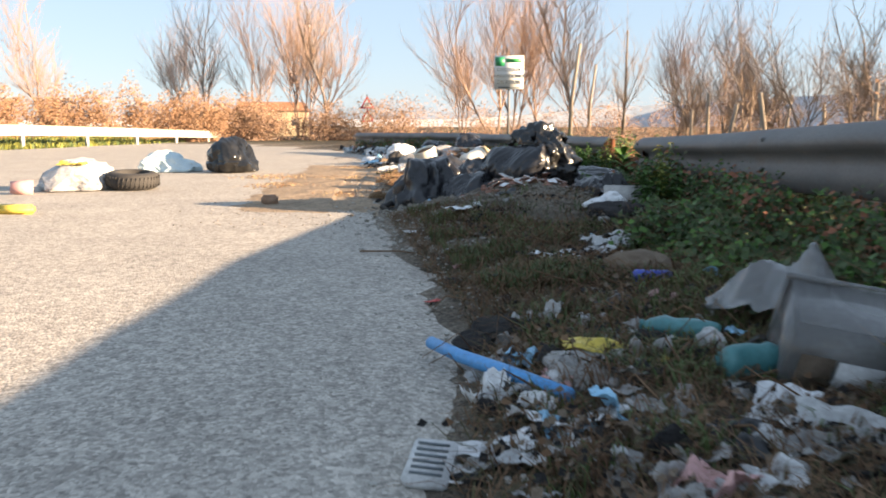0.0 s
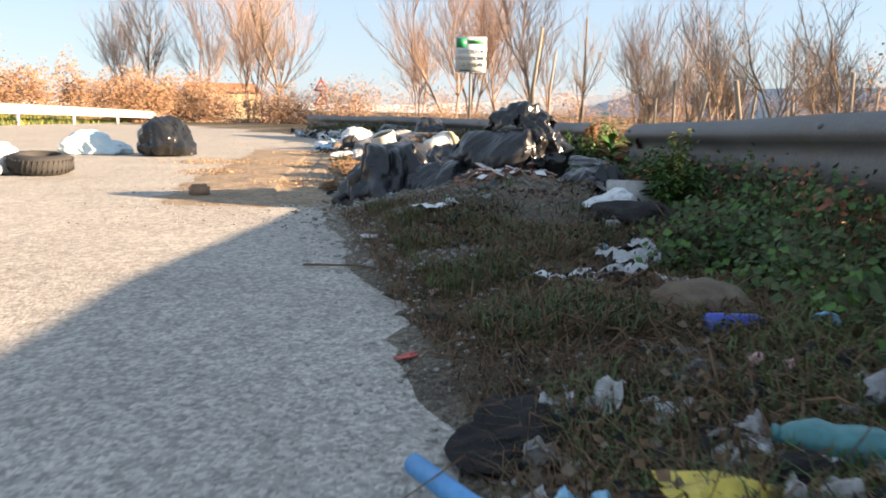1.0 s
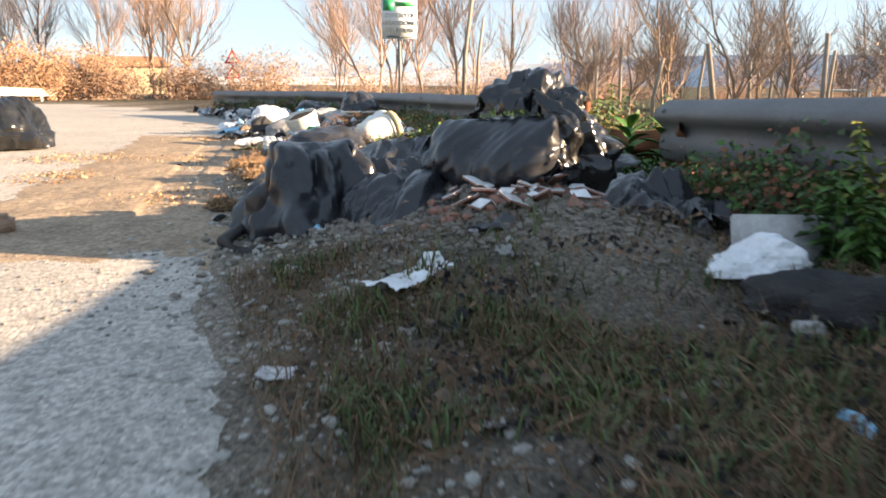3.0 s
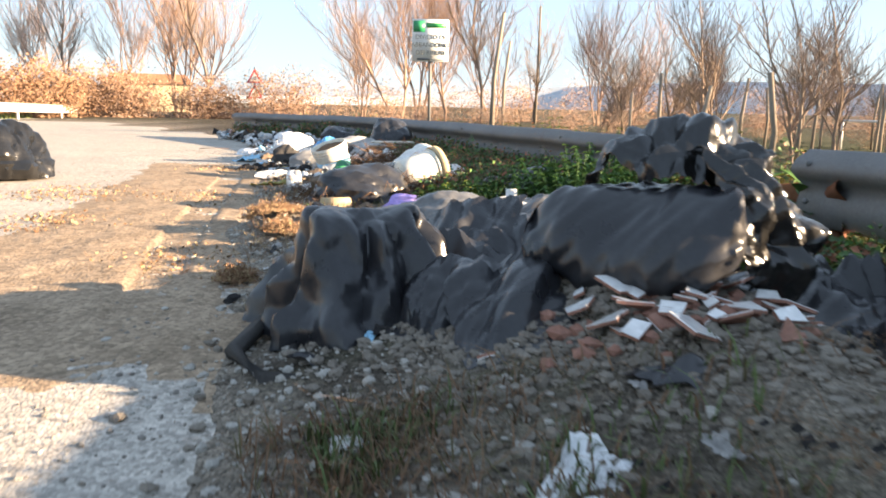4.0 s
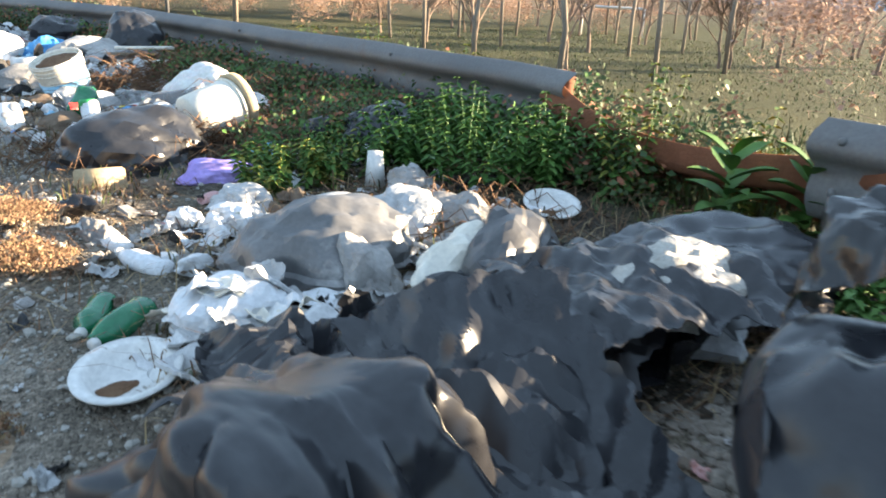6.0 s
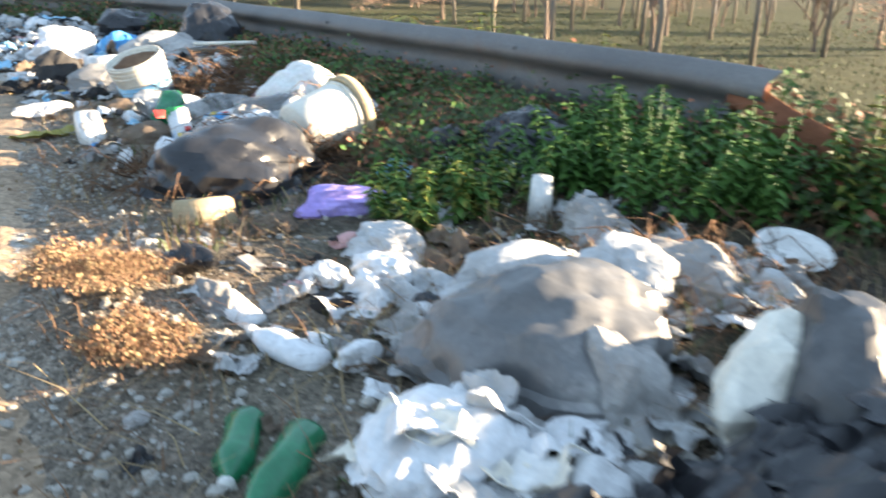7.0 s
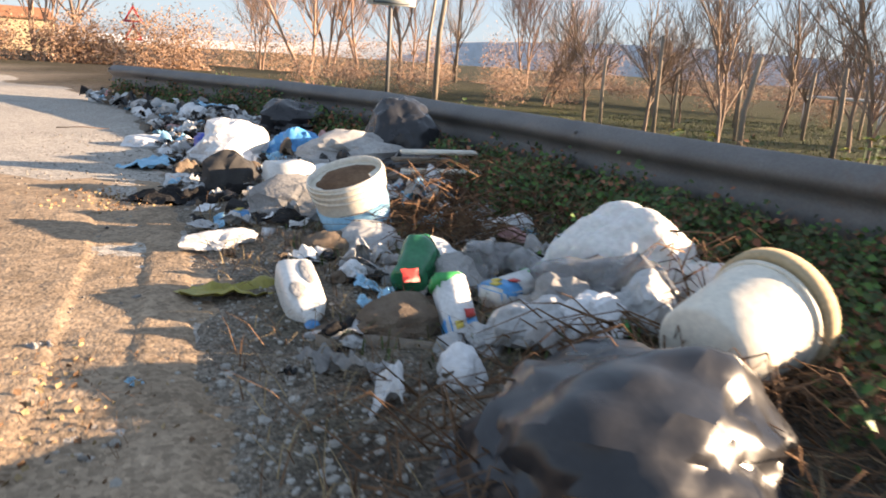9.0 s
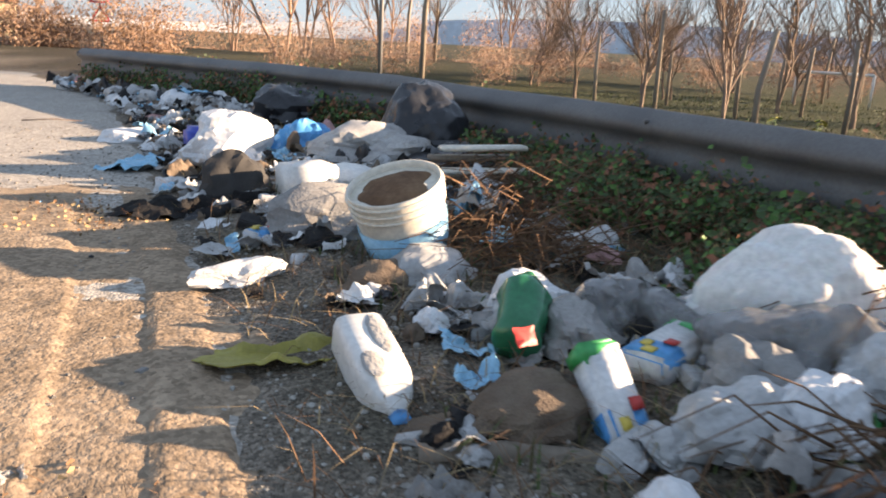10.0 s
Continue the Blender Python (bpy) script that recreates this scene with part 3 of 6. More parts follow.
def draped_bm(rx, ry, tall, seed, pleats=9, hem=0.25):
    """A slack bag fallen in on itself: long pleats run from the gathered top to a spreading hem; base at z = 0."""
    bm = bmesh.new()
    na, ns = 176, 54
    r_ = random.Random(seed)
    deep = [r_.uniform(0.35, 1.0) for _ in range(pleats)]
    crumple, small = folding(seed, 2.6, 5), folding(seed + 2, 6.0, 6, (1, 1, 0.4))
    rings = []
    for j in range(ns + 1):
        s_ = j / ns
        ring = []
        for k in range(na):
            a = 2 * math.pi * k / na
            ca, sa = math.cos(a), math.sin(a)
            turn = a / (2 * math.pi) * pleats + 0.55 * noise.noise((ca * 1.5 + seed, sa * 1.5, s_ * 1.6)) + 0.35 * s_ * noise.noise((seed, 3, s_ * 2))
            f = turn % 1.0
            d = deep[int(turn) % pleats] * (1 - f) + deep[(int(turn) + 1) % pleats] * f
            ridge = (1 - abs(2 * f - 1)) ** 0.8
            base = 0.10 + 0.9 * s_ ** 0.75
            rad = base * (1 - (0.30 * d * smooth(0.02, 0.45, s_)) * (1 - ridge)) * (1 + hem * max(0.0, s_ - 0.75) * 4 * noise.noise((ca * 2.5, sa * 2.5, seed + 1)))
            x, y = rad * ca * rx, rad * sa * ry
            z = tall * (1 - s_ ** 2.3) * (1 + 0.16 * noise.noise((ca * rad * 1.4 + seed, sa * rad * 1.4, 2)))
            p = Vector((x, y, z))
            g = crumple(p * 1.6) * 0.036 + small(p * 1.5) * 0.018
            ring.append(bm.verts.new((x + ca * g * 0.8, y + sa * g * 0.8, max(0.0, z + g * (1 - 0.5 * s_)))))
        rings.append(ring)
    for p, q in zip(rings, rings[1:]):
        for k in range(na):
            bm.faces.new((p[k], q[k], q[(k + 1) % na], p[(k + 1) % na]))
    bm.faces.new(rings[0])
    bmesh.ops.recalc_face_normals(bm, faces=bm.faces[:])
    sharpen(bm, 0.6)
    return bm


def turned(profile, seg=28):
    """A body of revolution about z from (radius, z) points."""
    bm = bmesh.new()
    rings = []
    for r, z in profile:
        rings.append([bm.verts.new((r * math.cos(2 * math.pi * k / seg), r * math.sin(2 * math.pi * k / seg), z)) for k in range(seg)])
    for a, b in zip(rings, rings[1:]):
        for k in range(seg):
            bm.faces.new((a[k], a[(k + 1) % seg], b[(k + 1) % seg], b[k]))
    if profile[0][0] > 1e-4:
        bm.faces.new(list(reversed(rings[0])))
    if profile[-1][0] > 1e-4:
        bm.faces.new(rings[-1])
    bmesh.ops.remove_doubles(bm, verts=bm.verts[:], dist=1e-5)
    return bm


def tube(bm, pts, r0, r1, seg=5):
    """Adds a tapered tube along points to bm."""
    rings = []
    for k, p in enumerate(pts):
        p = Vector(p)
        d = (Vector(pts[min(k + 1, len(pts) - 1)]) - Vector(pts[max(k - 1, 0)])).normalized()
        a = d.orthogonal().normalized()
        b = d.cross(a)
        r = r0 + (r1 - r0) * k / (len(pts) - 1)
        rings.append([bm.verts.new(p + a * r * math.cos(2 * math.pi * i / seg) + b * r * math.sin(2 * math.pi * i / seg)) for i in range(seg)])
    for a, b in zip(rings, rings[1:]):
        for i in range(seg):
            bm.faces.new((a[i], a[(i + 1) % seg], b[(i + 1) % seg], b[i]))
    bm.faces.new(list(reversed(rings[0])))
    bm.faces.new(rings[-1])


def dented(bm, amp, scale, seed=0):
    for v in bm.verts:
        v.co += Vector((noise.noise(v.co * scale + Vector((seed, 0, 0))), noise.noise(v.co * scale + Vector((0, seed, 5))), 0.5 * noise.noise(v.co * scale + Vector((3, 0, seed))))) * amp
    return bm


def rest(ob, x, y, z=None, rz=0, rx=0, ry=0, sink=0.008):
    """Puts a thing on the soil (or at z) and turns it."""
    ob.matrix_basis = pose(x, y, (max(height(x, y), 0 if x < along(EDGE, y) + 0.1 else -9) - sink) if z is None else z, rx, ry, rz)
    return ob


def thing(name, bm, mat, at, label, category, group="", smooth_shade=True, **turn):
    ob = link(name, bm, mat, None, smooth_shade)
    rest(ob, *at, **turn)
    return tagged(ob, label, category, group)

# ---- trees and hedges ----
def bare_tree_mesh(name, seed, tall=9.0, stems=1, spread=0.8, bare=0.3, mat=M_BARK, base_r=0.14):
    """A leafless tree: forked stems, limbs that spread and four orders of ever finer twigs."""
    rnd = random.Random(seed)
    verts, faces = [], []

    def limb(p, d, length, r, depth):
        n = 4 if depth < 2 else 3
        pts, q, dd = [p.copy()], p.copy(), d.copy()
        for k in range(n):
            dd = (dd + Vector((rnd.uniform(-1, 1), rnd.uniform(-1, 1), rnd.uniform(-0.2, 0.6))) * 0.2).normalized()
            q = q + dd * length / n
            pts.append(q.copy())
        seg = 7 if depth == 0 else 4 if depth < 3 else 3
        base = len(verts)
        tip = r * 0.6
        for k, c in enumerate(pts):
            a = dd.orthogonal().normalized()
            b = dd.cross(a)
            rr = r + (tip - r) * k / n
            for i in range(seg):
                verts.append(c + a * rr * math.cos(2 * math.pi * i / seg) + b * rr * math.sin(2 * math.pi * i / seg))
        for k in range(n):
            for i in range(seg):
                j = (i + 1) % seg
                faces.append((base + k * seg + i, base + k * seg + j, base + (k + 1) * seg + j, base + (k + 1) * seg + i))
        if depth >= 5:
            return
        for c in range((6, 5, 4, 3, 3)[depth]):
            f = rnd.uniform(bare if depth else 0.4, 1.0) if c else 1.0
            at = pts[min(n, max(1, round(f * n)))]
            a = rnd.uniform(0, 6.28)
            side = Vector((math.cos(a), math.sin(a), rnd.uniform(0.1, 0.6)))
            nd = (dd + side * spread * rnd.uniform(0.6, 1.2) * (0.2 if c == 0 else 1)).normalized()
            limb(at, nd, length * (rnd.uniform(0.72, 0.88) if c == 0 else rnd.uniform(0.45, 0.72)), max(0.0035, r * (0.50 if c else 0.66)), depth + 1)

    for s in range(stems):
        a = 6.28 * s / stems + seed
        d = Vector((0.25 * math.cos(a) * (stems > 1), 0.25 * math.sin(a) * (stems > 1), 1)).normalized()
        limb(Vector((0.15 * math.cos(a), 0.15 * math.sin(a), -0.15)), d, tall * 0.36, base_r * (1 if stems == 1 else 0.75), 0)
    me = bpy.data.meshes.new(name)
    me.from_pydata(verts, [], faces)
    me.materials.append(mat)
    return me


TALL = [bare_tree_mesh("trunk", 11 + k, 9.5, (3, 2, 1)[k], 0.62, 0.35, M_BARKWARM if k != 2 else M_BARK, 0.095) for k in range(3)]
ORCHARD = [bare_tree_mesh("trunk", 31 + k, 4.4, 1 + (k % 2), 0.95, 0.3, M_BARK, 0.062) for k in range(3)]
tree_rnd = random.Random(5)


def plant_tree(mesh, x, y, s, label, turn_z=None):
    ob = empty("bare_tree", pose(x, y, height(x, y), 0, 0, tree_rnd.uniform(0, 360) if turn_z is None else turn_z))
    ob.scale = (s, s, s * tree_rnd.uniform(0.95, 1.1))
    t = new("trunk", mesh)
    t.parent = ob
    tagged(ob, label, "tree", "bare trees along the road")


for x, y, s, k in ((-8.5, 44, 0.95, 0), (-11.5, 47, 0.9, 1), (-14.5, 46, 0.85, 2), (-16.5, 48, 0.8, 0), (-6.9, 43, 1.0, 2), (-21, 40, 0.8, 1), (-7.9, 45, 0.9, 1), (-27, 30, 0.7, 0)):
    plant_tree(TALL[k], x * 1.3, y * 1.3, s * 1.25, "tall leafless tree behind the far roadside hedge")
for x, y, s, k in ((2.2, 36, 0.92, 1), (3.3, 38, 0.85, 0), (5.9, 37, 1.0, 2), (4.8, 40, 0.85, 1), (0.9, 44, 0.7, 0), (7.5, 42, 0.7, 1), (9.2, 40, 0.6, 2), (11.0, 36, 0.62, 0), (13.5, 38, 0.6, 1)):
    plant_tree(TALL[k], x * 1.3, y * 1.3, s * 1.25, "tall leafless tree lit warm by low sun")
for j in range(5):
    for i in range(4):
        x, y = 8.5 + 4.2 * i + tree_rnd.uniform(-0.6, 0.6) + 0.5 * j, 18 + 4.2 * j + tree_rnd.uniform(-0.8, 0.8)
        plant_tree(ORCHARD[(i + j) % 3], x, y, tree_rnd.uniform(0.75, 1.05), "low spreading leafless orchard tree in grass")


def leaf_cloud(name, blobs, count, size, mats, seed, label, category="hedge", twig=0.3, kind="stuff"):
    """Many small bent leaves and twigs filling uneven clumps."""
    rnd = random.Random(seed)
    verts, faces, idx = [], [], []
    total = sum(b[3] * b[4] for b in blobs)
    for x, y, z, rx, rz in blobs:
        for _ in range(int(count * rx * rz / total)):
            d = Vector((rnd.gauss(0, 1), rnd.gauss(0, 1), rnd.gauss(0, 1))).normalized() * rnd.random() ** 0.4
            lump = 0.75 + 0.6 * noise.noise((x + d.x * 2, y + d.y * 2, z + d.z * 2))
            p = Vector((x + d.x * rx * lump, y + d.y * rx * lump, max(0.02 + height(x, y), z + d.z * rz * lump)))
            b = len(verts)
            u = Vector((rnd.uniform(-1, 1), rnd.uniform(-1, 1), rnd.uniform(-0.4, 1))).normalized()
            s = size * rnd.uniform(0.5, 1.4)
            w = u.orthogonal().normalized() * s * 0.4
            if rnd.random() < twig:
                w *= 0.1
                verts += [p - w, p + w, p + u * s * 3]
                faces.append((b, b + 1, b + 2))
                idx.append(len(mats) - 1)
            else:
                verts += [p, p + u * s * 0.5 + w, p + u * s + Vector((0, 0, -0.2 * s)), p + u * s * 0.5 - w]
                faces.append((b, b + 1, b + 2, b + 3))
                idx.append(rnd.randrange(max(1, len(mats) - 1)))
    ob = raw(name, verts, faces, mats)
    ob.data.polygons.foreach_set("material_index", idx)
    return tagged(ob, label, category, kind=kind)


hrnd = random.Random(3)
leaf_cloud("hedge", [(-25 + 0.95 * i + hrnd.uniform(-0.6, 0.6), 30 + 1.15 * i + hrnd.uniform(-0.5, 0.5), 0.9, 1.5, hrnd.uniform(1.5, 2.5)) for i in range(15)], 70000, 0.11, [M_DRYLEAF, M_DRYLEAF, M_BARKWARM], 1, "russet dry hedge behind the far guard rail")
leaf_cloud("hedge", [(-17 + 1.15 * i + hrnd.uniform(-0.6, 0.6), 45 + hrnd.uniform(-1, 2), 0.7, 1.7, hrnd.uniform(1.2, 2.4)) for i in range(13)], 34000, 0.10, [M_DRYLEAF, M_BARKWARM, M_BARKWARM], 2, "russet dry hedge under bare trees")
leaf_cloud("far_thicket", [(-14 + 2.2 * i + hrnd.uniform(-1, 1), 58 + hrnd.uniform(-4, 10), 0.8, 2.4, hrnd.uniform(1.6, 2.8) + (0.9 if i > 9 else 0)) for i in range(40)], 90000, 0.13, [M_DRYLEAF, M_BARK, M_BARKWARM], 4, "brown winter thicket beyond the fields", twig=0.6)
leaf_cloud("thicket", [(1.5 + 1.4 * i + hrnd.uniform(-0.5, 0.5), 33 + hrnd.uniform(-1, 5), 0.3, 1.0, hrnd.uniform(0.5, 1.1)) for i in range(16)], 26000, 0.07, [M_DRYLEAF, M_BARK, M_BARKWARM], 6, "low dry brown scrub at the field edge", twig=0.55)
leaf_cloud("thicket", [(7.0 + 0.9 * i + hrnd.uniform(-0.5, 0.5), 11.5 + 0.8 * i + hrnd.uniform(-1, 1), 1.0, 0.9, hrnd.uniform(0.9, 1.5)) for i in range(7)], 9000, 0.07, [M_DRYLEAF, M_BARKWARM, M_BARKWARM], 7, "reddish leafless scrub behind the rail", twig=0.75)

# ---- signs, poles, far things ----
def make_info_sign():
    s = empty("information_sign", pose(1.85, 21.8, height(1.85, 21.8), 0, 0, -4))
    tagged(s, "white notice sign with a green mark on a steel pole", "road sign")
    bm = turned([(0.035, -0.1), (0.035, 2.95)], 12)
    part("pole", bm, M_STEEL, s)
    bm = box_bm(0.82, 0.02, 0.92, 0.008)
    for v in bm.verts:
        v.co += Vector((0, -0.05, 2.53))
    panel = part("panel", bm, M_SIGNWHITE, s)
    bm = box_bm(0.26, 0.004, 0.24, 0)
    for v in bm.verts:
        v.co += Vector((-0.26, -0.063, 2.83))
    part("green_mark", bm, M_SIGNGREEN, panel)
    bm = box_bm(0.45, 0.004, 0.10, 0)
    for v in bm.verts:
        v.co += Vector((0.13, -0.063, 2.86))
    part("print_bar", bm, M_GREENPRINT, panel)
    for k, word in enumerate(("DIVIETO DI", "ABBANDONO", "DEI RIFIUTI")):
        cu = bpy.data.curves.new("lettering", "FONT")
        cu.body, cu.size, cu.align_x, cu.extrude = word, 0.135, "CENTER", 0.002
        tmp = new("lettering", cu)
        dg = bpy.context.evaluated_depsgraph_get()
        me = bpy.data.meshes.new_from_object(tmp.evaluated_get(dg))
        bpy.data.objects.remove(tmp)
        me.materials.append(M_SIGNINK)
        ob = new("lettering", me)
        ob.parent = panel
        ob.matrix_basis = pose(0, -0.064, 2.56 - 0.17 * k, 90, 0, 0)
    bm = box_bm(0.6, 0.004, 0.04, 0)
    for v in bm.verts:
        v.co += Vector((0, -0.063, 2.12))
    part("print_bar", bm, M_SIGNINK, panel)


make_info_sign()


def prism(pts, depth):
    bm = bmesh.new()
    f = [bm.verts.new((x, 0, z)) for x, z in pts]
    b = [bm.verts.new((x, depth, z)) for x, z in pts]
    bm.faces.new(f)
    bm.faces.new(list(reversed(b)))
    for k in range(len(pts)):
        j = (k + 1) % len(pts)
        bm.faces.new((f[j], f[k], b[k], b[j]))
    return bm


def make_warning_sign():
    s = empty("warning_sign", pose(-4.95, 48.0, height(-4.95, 48) - 0.25) @ Matrix.Diagonal((1.42, 1.42, 1.42, 1)))
    tagged(s, "two red-bordered triangular warning signs on one pole", "road sign")
    part("pole", turned([(0.03, -0.1), (0.03, 2.15)], 10), M_STEEL, s)
    for z, nm in ((1.55, "triangle"), (0.98, "triangle")):
        a = 0.62
        tri = [(-a / 2, z), (a / 2, z), (0, z + a * 0.87)]
        bm = prism(tri, 0.02)
        for v in bm.verts:
            v.co.y -= 0.06
        t = part(nm, bm, M_SIGNRED, s, "red border triangle", False)
        c = Vector((0, z + a * 0.29))
        bm = prism([(c.x + (x - c.x) * 0.66, c.y + (zz - c.y) * 0.66) for x, zz in tri], 0.006)
        for v in bm.verts:
            v.co.y -= 0.066
        part("white_face", bm, M_SIGNWHITE, t, "white inner face", False)
        bm = box_bm(0.16, 0.004, 0.05, 0)
        for v in bm.verts:
            v.co += Vector((0, -0.07, z + 0.14))
        part("pictogram", bm, M_SIGNINK, t, "small dark pictogram")


make_warning_sign()
for x, y, h in ((12.0, 52, 7.2), (8.2, 44, 4.3), (4.9, 30, 4.4)):
    bm = bmesh.new()
    tube(bm, [(0, 0, -0.2), (0.03, 0, h * 0.5), (0.05 if h > 5 else 0.3, 0, h)], 0.09, 0.06, 8)
    thing("utility_pole", bm, M_WOOD, (x, y), "slim dark wooden pole among bare trees", "pole", "poles beyond the rail")
prnd = random.Random(8)
gf = empty("goal_frame", pose(20, 31, height(20, 31), 0, 0, -40))
tagged(gf, "small white metal goal frame on the grass", "goal")
for p, q in (((-1.2, 0, 0), (-1.2, 0, 1.1)), ((1.2, 0, 0), (1.2, 0, 1.1)), ((-1.2, 0, 1.1), (1.2, 0, 1.1))):
    bm = bmesh.new()
    tube(bm, [p, tuple((a + c) / 2 for a, c in zip(p, q)), q], 0.05, 0.05, 8)
    part("bar", bm, M_WHITE, gf)
for j in range(4):
    for i in range(7):
        bm = bmesh.new()
        h = prnd.uniform(1.7, 2.3)
        tube(bm, [(0, 0, -0.1), (prnd.uniform(-0.06, 0.06), 0, h * 0.5), (prnd.uniform(-0.15, 0.15), 0, h)], 0.05, 0.045, 7)
        x, y = 6.5 + 2.9 * i + 0.8 * j, 15.5 + 4.0 * j + 1.1 * i
        thing("orchard_post", bm, M_WOOD, (x, y), "grey weathered wooden post in the orchard", "post", "posts in the orchard")


def make_house():
    h = empty("farmhouse", pose(-21, 92, height(-21, 92), 0, 0, 10) @ Matrix.Diagonal((0.75, 0.75, 0.7, 1)))
    tagged(h, "cream plastered farmhouse half hidden by trees", "house")
    bm = box_bm(11, 7, 4.2, 0.02)
    for v in bm.verts:
        v.co.z += 2.1
    part("wall", bm, M_PLASTER, h, "", False)
    bm = prism([(-5.9, 4.15), (5.9, 4.15), (5.0, 5.6), (-5.0, 5.6)], 7.8)
    for v in bm.verts:
        v.co.y -= 3.9
    part("roof", bm, M_ROOF, h, "", False)
    for x in (-3.5, 0, 3.5):
        bm = box_bm(0.9, 0.1, 1.2, 0.01)
        for v in bm.verts:
            v.co += Vector((x, -3.5, 2.3))
        part("window", bm, M_SIGNINK, h, "dark shuttered window")


make_house()
bm = bmesh.new()
hv = []
for k in range(60):
    a = radians(-75 + 150 * k / 59)
    hh = 8 + 16 * max(0, noise.noise((k * 0.13, 2, 0)) + 0.35) + (45 * math.exp(-((k - 42) / 7) ** 2))
    x, y = 1400 * math.sin(a), 1400 * math.cos(a)
    hv.append((bm.verts.new((x, y, -30)), bm.verts.new((x, y, hh)), bm.verts.new((x * 1.2, y * 1.2, -30))))
for a, b in zip(hv, hv[1:]):
    bm.faces.new((a[0], b[0], b[1], a[1]))
    bm.faces.new((a[1], b[1], b[2], a[2]))
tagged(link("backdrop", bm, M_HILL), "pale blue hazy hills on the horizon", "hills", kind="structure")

# ---- things on the road ----
bag = thing("bin_bag", lump_bm(0.40, 0.36, 0.60, 4, 0.24, 5, 0.35, 0.07, 0.1), M_BLACK_SHINY, (-3.33, 12.2), "full black bin bag tied at the top on the sunlit road", "bin bag", rz=40)
thing("crumpled_sheet", lump_bm(0.48, 0.28, 0.36, 9, 0.35, 4, 0.25, 0.12), M_PALEBLUE, (-4.35, 12.3), "pale blue plastic sheet heaped on the road", "plastic sheet", rz=15)
thing("white_sack", lump_bm(0.40, 0.26, 0.34, 12, 0.3, 4, 0.3, 0.1), M_DIRTY_FILM, (-4.15, 8.75), "white bag spilling rags on the road", "bag", rz=8)
thing("rag", sheet_bm(0.3, 0.18, 5, 0.05), M_YELLOW, (-4.1, 8.62, 0.30), "yellow cloth on the white bag", "cloth")


def make_tyre():
    pr = []
    for k in range(15):
        a = math.pi * k / 14
        pr.append((0.19 + 0.105 * math.sin(a) ** 0.6 if 0 < k < 14 else 0.19, -0.095 * math.cos(a)))
    pr += [(0.18, 0.09), (0.175, 0.0), (0.18, -0.09), pr[0]]
    t = empty("car_tyre", pose(-3.52, 8.85, 0.115, 4, 3, 0))
    tagged(t, "old black car tyre lying flat on the road", "tyre")
    part("tread", turned(pr, 40), M_RUBBER, t)
    bm = bmesh.new()
    for k in range(40):
        a = 2 * math.pi * k / 40
        p = Vector((0.293 * math.cos(a), 0.293 * math.sin(a), 0))
        q = Vector((0.293 * math.cos(a + 0.07), 0.293 * math.sin(a + 0.07), 0.06))
        tube(bm, [p + Vector((0, 0, -0.06)), p, q], 0.006, 0.006, 4)
    part("tread_ribs", bm, M_RUBBER, t)


make_tyre()
cup = empty("plastic_cup", pose(-4.45, 8.2, 0.07, 0, 95, 30))
tagged(cup, "pinkish plastic cup lying on the road", "cup")
part("cup_wall", turned([(0.0, -0.12), (0.065, -0.12), (0.09, 0.1), (0.085, 0.1), (0.06, -0.11), (0.0, -0.11)], 24), M_PINK, cup)
thing("sponge_block", dented(box_bm(0.34, 0.12, 0.08, 0.02, 3), 0.015, 8, 2), M_YELLOW, (-3.5, 6.35), "pale yellow foam block on the road", "block", rz=4, z=0.04)
thing("broken_brick", dented(box_bm(0.16, 0.12, 0.1, 0.02, 3), 0.03, 9, 4), M_BRICKSTONE, (-1.52, 7.15), "broken reddish brick piece on the road", "brick", rz=20, z=0.045)
for x, y, l, a in ((-2.2, 17.4, 0.5, 5), (-0.12, 4.35, 0.5, -20)):
    bm = bmesh.new()
    tube(bm, [(-l / 2, 0, 0.02), (0, 0.03, 0.03), (l / 2, -0.02, 0.02)], 0.006, 0.003, 6)
    thing("stick", bm, M_DRYSTEM, (x, y), "dry stick lying on the asphalt", "stick", "sticks", rz=a)

# ---- the torn rubble bags ----
b = thing("rubble_bag", filled_sack_bm(0.34, 0.17, 0.28, 21), M_BLACK, (0.70, 6.40, 0.325), "large black bag packed with rubble on a heap of debris", "bin bag", rz=-44)
BACK = b.matrix_basis.inverted()
for net, seed in (
        ([[(0.68, 6.78, 0.50), (0.92, 6.80, 0.84), (1.18, 6.68, 0.55)], [(0.70, 6.58, 0.72), (0.92, 6.50, 0.96), (1.22, 6.52, 0.80)], [(0.74, 6.44, 0.58), (0.86, 6.30, 0.64), (1.02, 6.28, 0.56)]], 33),
        ([[(0.88, 6.42, 0.68), (1.02, 6.44, 0.76), (1.16, 6.54, 0.60)], [(0.90, 6.24, 0.56), (1.08, 6.27, 0.66), (1.30, 6.40, 0.52)], [(0.94, 6.20, 0.40), (1.04, 6.22, 0.27), (1.20, 6.34, 0.24)]], 37)):
    flap = part("torn_flap", patch_bm(net, seed, 0.042, 9.0, 90, crumpled=True), M_BLACK_SHINY, b, "glossy torn upper flap of the bag")
    flap.matrix_parent_inverse = BACK
thing("rubble_bag", draped_bm(0.40, 0.42, 0.38, 24, 13), M_BLACK, (-0.02, 7.0, 0.03), "slumped black bag with deep folds", "bin bag", rz=25)
